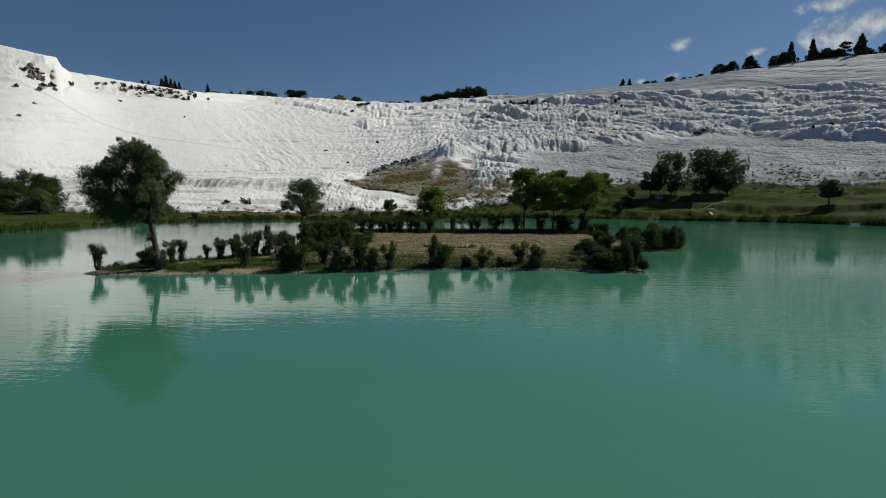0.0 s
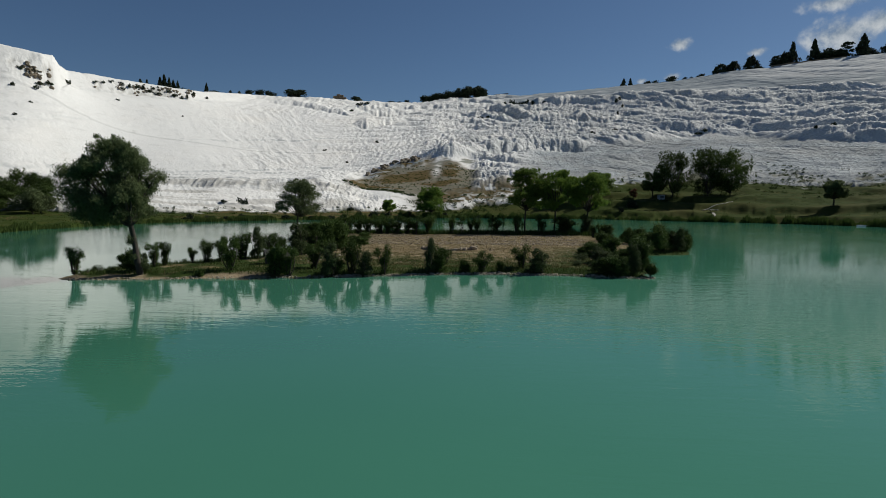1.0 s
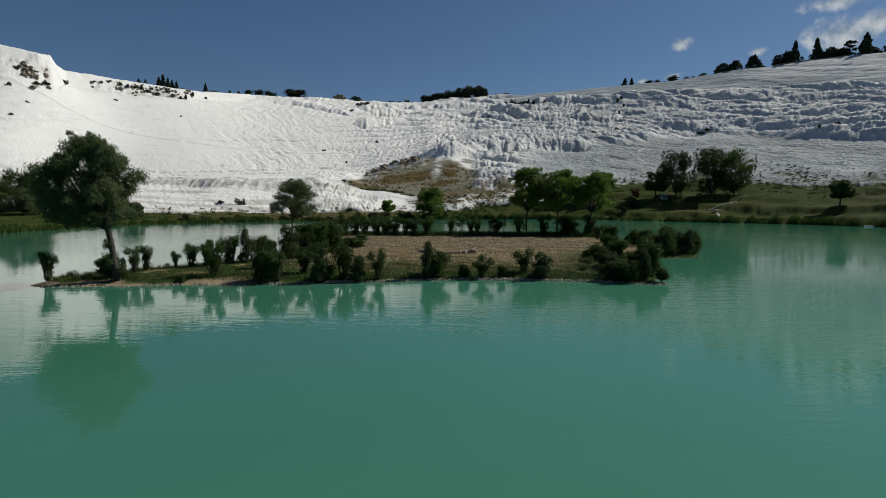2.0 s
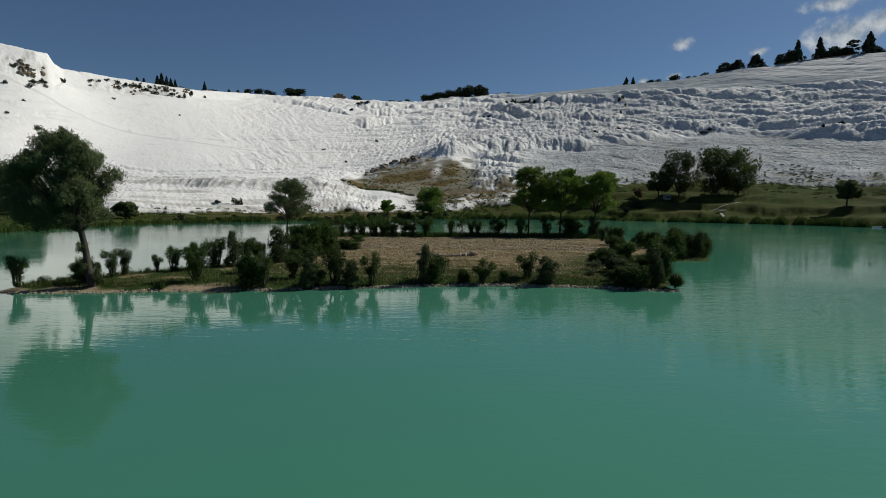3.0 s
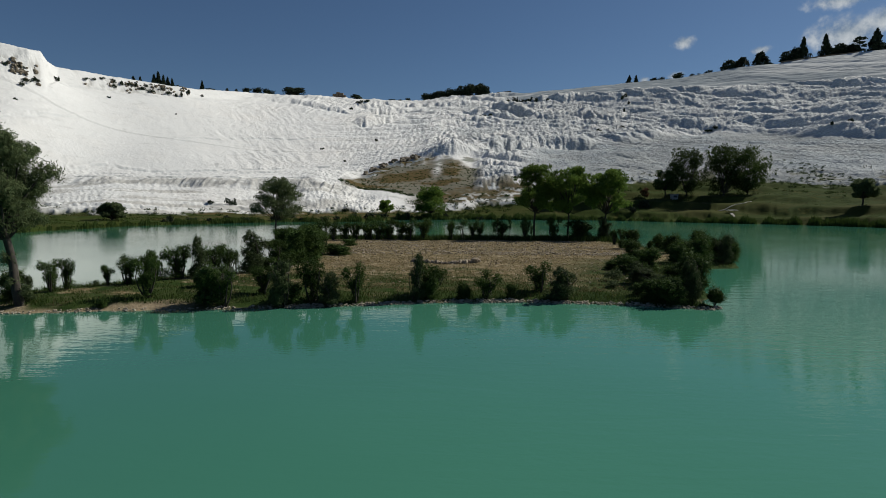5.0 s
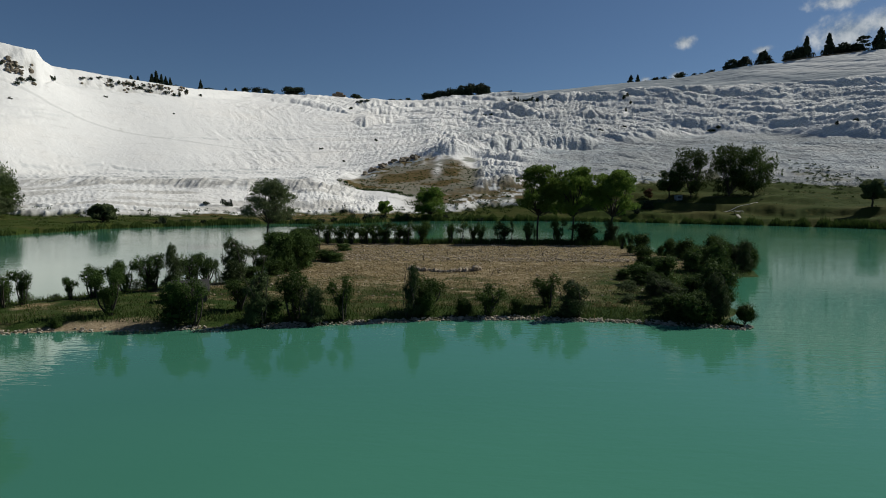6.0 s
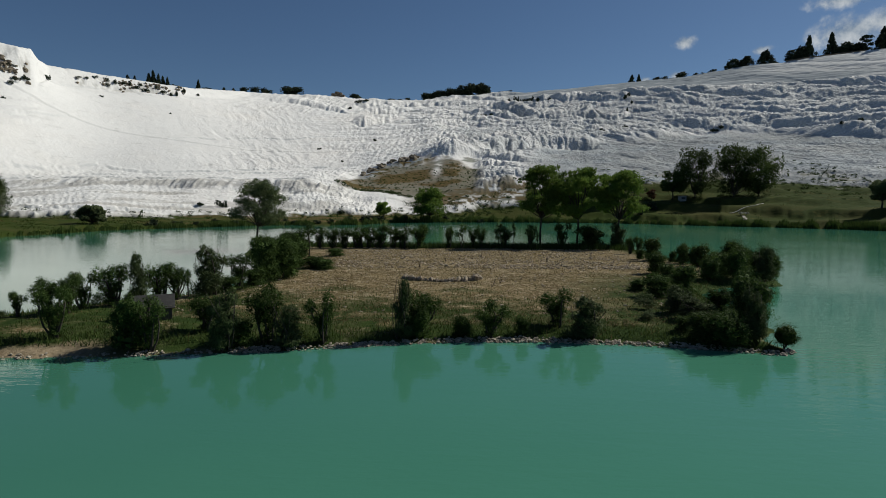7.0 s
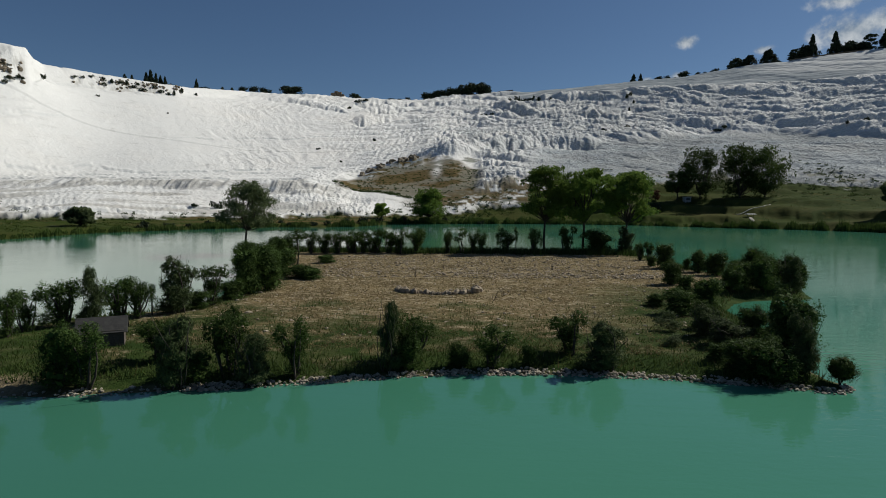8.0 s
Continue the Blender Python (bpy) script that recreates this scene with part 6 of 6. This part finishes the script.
def kiosk(x, y):
    root = tagged(new("kiosk"), "small white kiosk greyed for tree shade, with a dark window under trees", "kiosk")
    part("wall", box(-1.9, 1.9, -1.5, 1.5, -0.6, 2.7, 0.03), SHADED_PAINT, root)
    part("roof", box(-2.2, 2.2, -1.8, 1.8, 2.704, 2.95, 0.03), SHADED_PAINT, root)
    part("window", box(-1.3, 1.3, -1.56, -1.504, 1.0, 2.2, 0.01), DARK, root)
    part("counter", box(-1.5, 1.5, -1.85, -1.504, 0.85, 0.93, 0.01), WOOD, root)
    root.matrix_basis = pose(x, y, ground_z(x, y), 0, 0, 12) @ Matrix.Diagonal((0.8, 0.8, 0.8, 1))


def pavilion(x, y):
    z = ground_z(x, y)
    root = tagged(new("pavilion"), "open timber pavilion with a flat roof on the ridge", "pavilion")
    for k in range(5):
        part("post", box(-9 + 4.5 * k - 0.25, -9 + 4.5 * k + 0.25, -0.25, 0.25, -6, 4.4, 0.02), WOOD, root)
    part("roof", box(-10.5, 10.5, -3, 3, 4.404, 5.0, 0.03), ROOF, root)
    part("screen_wall", box(-8.7, 0, 0.3, 0.6, -6, 3.0, 0.02), PAINT, root)
    root.matrix_basis = pose(x, y, z + 3.0, 0, -6, 0)


def ruin(x, y):
    rng = random.Random(861)
    z = ground_z(x, y)
    root = tagged(new("ruin"), "squat brown stone ruin on the ridge", "ruin")
    for k, (x0, x1, h) in enumerate(((-9, -4.5, 7.5), (-4.48, 0.5, 9.8), (0.52, 5, 9.0), (5.02, 8.5, 6.0))):
        bm = box(x0, x1, -3 + 0.3 * k, 3, -2, h, 0.4)
        bmesh.ops.subdivide_edges(bm, edges=bm.edges[:], cuts=2)
        for v in bm.verts:
            v.co += Vector((rng.uniform(-0.25, 0.25), rng.uniform(-0.3, 0.3), rng.uniform(-0.4, 0.4)))
        part("wall", bm, EARTH_STONE, root)
    root.matrix_basis = pose(x, y, z)


# white kiosk paint, darkened by the shade of the trees over it
SHADED_PAINT = simple_mat("shaded_paint", (0.25, 0.26, 0.27), (0.38, 0.39, 0.40), 1.5, 0.6)
EARTH_STONE = simple_mat("brown_ruin_stone", (0.10, 0.075, 0.05), (0.26, 0.20, 0.14), 0.6, 0.95, 0.2)


def ribbon(name, pts, width, material, label, category):
    """A path draped over the ground."""
    V, F = [], []
    fine = []
    for (ax, ay), (bx, by) in zip(pts, pts[1:]):
        for k in range(6):
            fine.append((ax + (bx - ax) * k / 6, ay + (by - ay) * k / 6))
    fine.append(pts[-1])
    for k, (x, y) in enumerate(fine):
        a, b = fine[max(k - 1, 0)], fine[min(k + 1, len(fine) - 1)]
        d = Vector((b[0] - a[0], b[1] - a[1])).normalized()
        for s in (-1, 1):
            px, py = x - d.y * s * width / 2, y + d.x * s * width / 2
            V += [(px, py, ground_z(px, py) + 0.22), (px, py, ground_z(px, py) - 0.4)]
        if k:
            b0 = 4 * k
            F += [(b0 - 4, b0 - 2, b0 + 2, b0), (b0 - 3, b0 - 4, b0, b0 + 1), (b0 - 2, b0 - 1, b0 + 3, b0 + 2)]
    me = mesh_np(name, V, F)
    tagged(part(name, me, material), label, category, kind="structure")


def picnic_table(x, y, turn):
    root = tagged(new("picnic_table"), "white picnic table with two benches beside a path", "table")
    part("tabletop", box(-1.3, 1.3, -0.45, 0.45, 0.72, 0.78), PAINT, root)
    for sy in (-1, 1):
        part("bench_board", box(-1.3, 1.3, sy * 0.85 - 0.17, sy * 0.85 + 0.17, 0.42, 0.47), PAINT, root)
    for sx in (-1, 1):
        part("leg", box(sx * 0.9 - 0.05, sx * 0.9 + 0.05, -0.95, 0.95, 0.33, 0.419), WOOD, root)
        part("leg", box(sx * 0.9 - 0.05, sx * 0.9 + 0.05, -0.06, 0.06, -0.3, 0.329), WOOD, root)
        part("strut", box(sx * 0.9 - 0.05, sx * 0.9 + 0.05, -0.06, 0.06, 0.42, 0.719), WOOD, root)
    root.matrix_basis = pose(x, y, ground_z(x, y) + 0.25, 0, 0, turn) @ Matrix.Diagonal((1.5, 1.5, 1.3, 1))


def jetty(x, y, turn):
    root = tagged(new("jetty"), "low pale concrete landing slab at the waterline", "jetty")
    part("slab", box(-4.5, 4.5, -1.1, 1.1, 0.25, 0.5, 0.04), PAINT, root)
    part("step", box(-4.3, -1.5, -1.5, -1.104, -0.6, 0.3, 0.03), PAINT, root)
    for px in (-3.8, 0, 3.8):
        part("pile", box(px - 0.15, px + 0.15, -0.9, 0.9, -1.2, 0.249, 0.02), WOOD, root)
    root.matrix_basis = pose(x, y, 0, 0, 0, turn)


def low_wall():
    root = tagged(new("low_wall"), "low dark wall along the ridge below trees", "wall")
    azs = np.linspace(26.2, 31.5, 14)
    for a0, a1 in zip(azs, azs[1:]):
        p = [at_bearing(a, float(along(RIDGE, a, 1)) + 1) for a in (a0, a1)]
        c = ((p[0][0] + p[1][0]) / 2, (p[0][1] + p[1][1]) / 2)
        L = math.hypot(p[1][0] - p[0][0], p[1][1] - p[0][1])
        z0, z1 = ground_z(*p[0]), ground_z(*p[1])
        ob = part("wall_section", box(-L / 2 - 0.1, L / 2 - 0.12, -0.3, 0.3, -3, 1.6, 0.05), EARTH_STONE, root)
        ob.matrix_basis = pose(c[0], c[1], (z0 + z1) / 2, 0, -math.degrees(math.atan2(z1 - z0, L)), math.degrees(math.atan2(p[1][1] - p[0][1], p[1][0] - p[0][0])))


def dry_stalk(x, y, h, seed):
    rng = np.random.default_rng(seed)
    root = tagged(new("dry_stalk"), "thin dead plant stalk standing on dry soil", "stalk", group="dead stalks on the island")
    for k in range(4):
        part("twig", tubes([limb(rng, (0, 0, -0.05), (rng.normal(0, 0.25) * h, rng.normal(0, 0.25) * h, h * rng.uniform(0.6, 1)), 0.025, 0.008)], 4), BARK, root)
    root.matrix_basis = pose(x, y, float(island_z(x, y)))


stone_edging()
stone_ring()
field_stones()
build_pebbles()
rock_outcrop([(-10.9, 398), (-9.0, 424), (-7.4, 438), (-5.5, 436), (-4.3, 430)], 190, 1.6, 4.4, 0.36, "broken grey rock outcrop above a brown grassy flank", 871)
rock_outcrop([(-33.4, 603), (-31.7, 615), (-30.0, 629), (-28.7, 640), (-27.3, 650), (-25.2, 670)], 120, 1.2, 3.6, 0.46, "brown rock ledges broken out below a white brow", 872)
rock_outcrop([(-38.3, 530), (-37.2, 532), (-36.4, 541)], 46, 1.4, 4.0, 0.40, "brown broken rock under the lip of a white knoll", 873)
duck_house(-22.5, 73.6, 28)
kiosk(103.0, 329.0)
pavilion(*at_bearing(2.9, 893))
ruin(*at_bearing(-12.6, 838))
low_wall()
jetty(150.5, 233.0, -35)
picnic_table(114.5, 288.0, 8)
ribbon("path", [(105.0, 272.0), (107.5, 276.0), (112.0, 280.0), (113.6, 286.0)], 1.1, GRAVEL, "pale stepped path up from the water", "path")
ribbon("path", [(112.0, 296.0), (119.0, 297.5), (125.0, 299.3), (131.0, 306.0)], 0.45, GRAVEL, "narrow pale path over the grassy bank", "path")
for k, (x, y, h) in enumerate(((-6.2, 108, 1.6), (-3.4, 116, 1.8), (2.5, 92, 1.2), (3.4, 94, 0.9), (-1.5, 120, 1.5), (5.0, 126, 2.0), (1.8, 124, 1.4), (11.0, 116, 1.2))):
    dry_stalk(x, y, h, 870 + k)

# models that found no place are dropped
for ob, unused in fresh.items():
    if unused:
        for child in list(ob.children):
            bpy.data.objects.remove(child)
        bpy.data.objects.remove(ob)


# ---- clouds far beyond the ridge ----
def cloud_mat():
    m, nt, b, out = node_mat("cloud")
    nt.nodes.remove(b)
    co = nt.nodes.new("ShaderNodeTexCoord")
    mp = nt.nodes.new("ShaderNodeMapping")
    mp.inputs["Location"].default_value, mp.inputs["Scale"].default_value = (-1, -1, 0), (2, 2, 0)
    nt.links.new(co.outputs["Generated"], mp.inputs["Vector"])
    g = nt.nodes.new("ShaderNodeTexGradient")
    g.gradient_type = "SPHERICAL"
    nt.links.new(mp.outputs[0], g.inputs["Vector"])
    n = tex(nt, 0.008, 8, 0.58)
    o = nt.nodes.new("ShaderNodeObjectInfo")
    s = nt.nodes.new("ShaderNodeMath")
    s.operation = "MULTIPLY_ADD"
    nt.links.new(n, s.inputs[0])
    s.inputs[1].default_value = 1.45
    nt.links.new(g.outputs["Fac"], s.inputs[2])
    a = nt.nodes.new("ShaderNodeMapRange")
    a.interpolation_type = "SMOOTHSTEP"
    a.inputs[1].default_value, a.inputs[2].default_value, a.inputs[3].default_value, a.inputs[4].default_value = 0.98, 1.62, 0.0, 0.88
    nt.links.new(s.outputs[0], a.inputs[0])
    e = nt.nodes.new("ShaderNodeEmission")
    nt.links.new(ramp(nt, n, [(0.38, (0.20, 0.25, 0.32)), (0.64, (0.53, 0.55, 0.58))]), e.inputs["Color"])
    e.inputs["Strength"].default_value = 1.0
    t = nt.nodes.new("ShaderNodeBsdfTransparent")
    x = nt.nodes.new("ShaderNodeMixShader")
    nt.links.new(a.outputs[0], x.inputs[0])
    nt.links.new(t.outputs[0], x.inputs[1])
    nt.links.new(e.outputs[0], x.inputs[2])
    nt.links.new(x.outputs[0], out.inputs["Surface"])
    return m


CLOUD = cloud_mat()
CLOUDS = [(30.8, 13.2, 720, 330), (30.2, 15.6, 520, 150), (33.2, 13.9, 300, 220), (18.7, 13.8, 230, 130), (24.7, 12.6, 190, 80), (18.1, 11.1, 170, 90),
          (15.5, 10.9, 110, 60)]
for az, el, w, h in CLOUDS:
    D = 4300
    x, y, z = D * math.sin(radians(az)) * math.cos(radians(el)), D * math.cos(radians(az)) * math.cos(radians(el)), 8 + D * math.sin(radians(el))
    me = mesh_np("cloud", [(-w / 2, -h / 2, 0), (w / 2, -h / 2, 0), (w / 2, h / 2, 0), (-w / 2, h / 2, 0)], [(0, 1, 2, 3)])
    c = tagged(part("backdrop", me, CLOUD), "small white fair-weather cloud", "cloud", kind="structure")
    c.matrix_basis = look((x, y, z), (0, 15, 8))
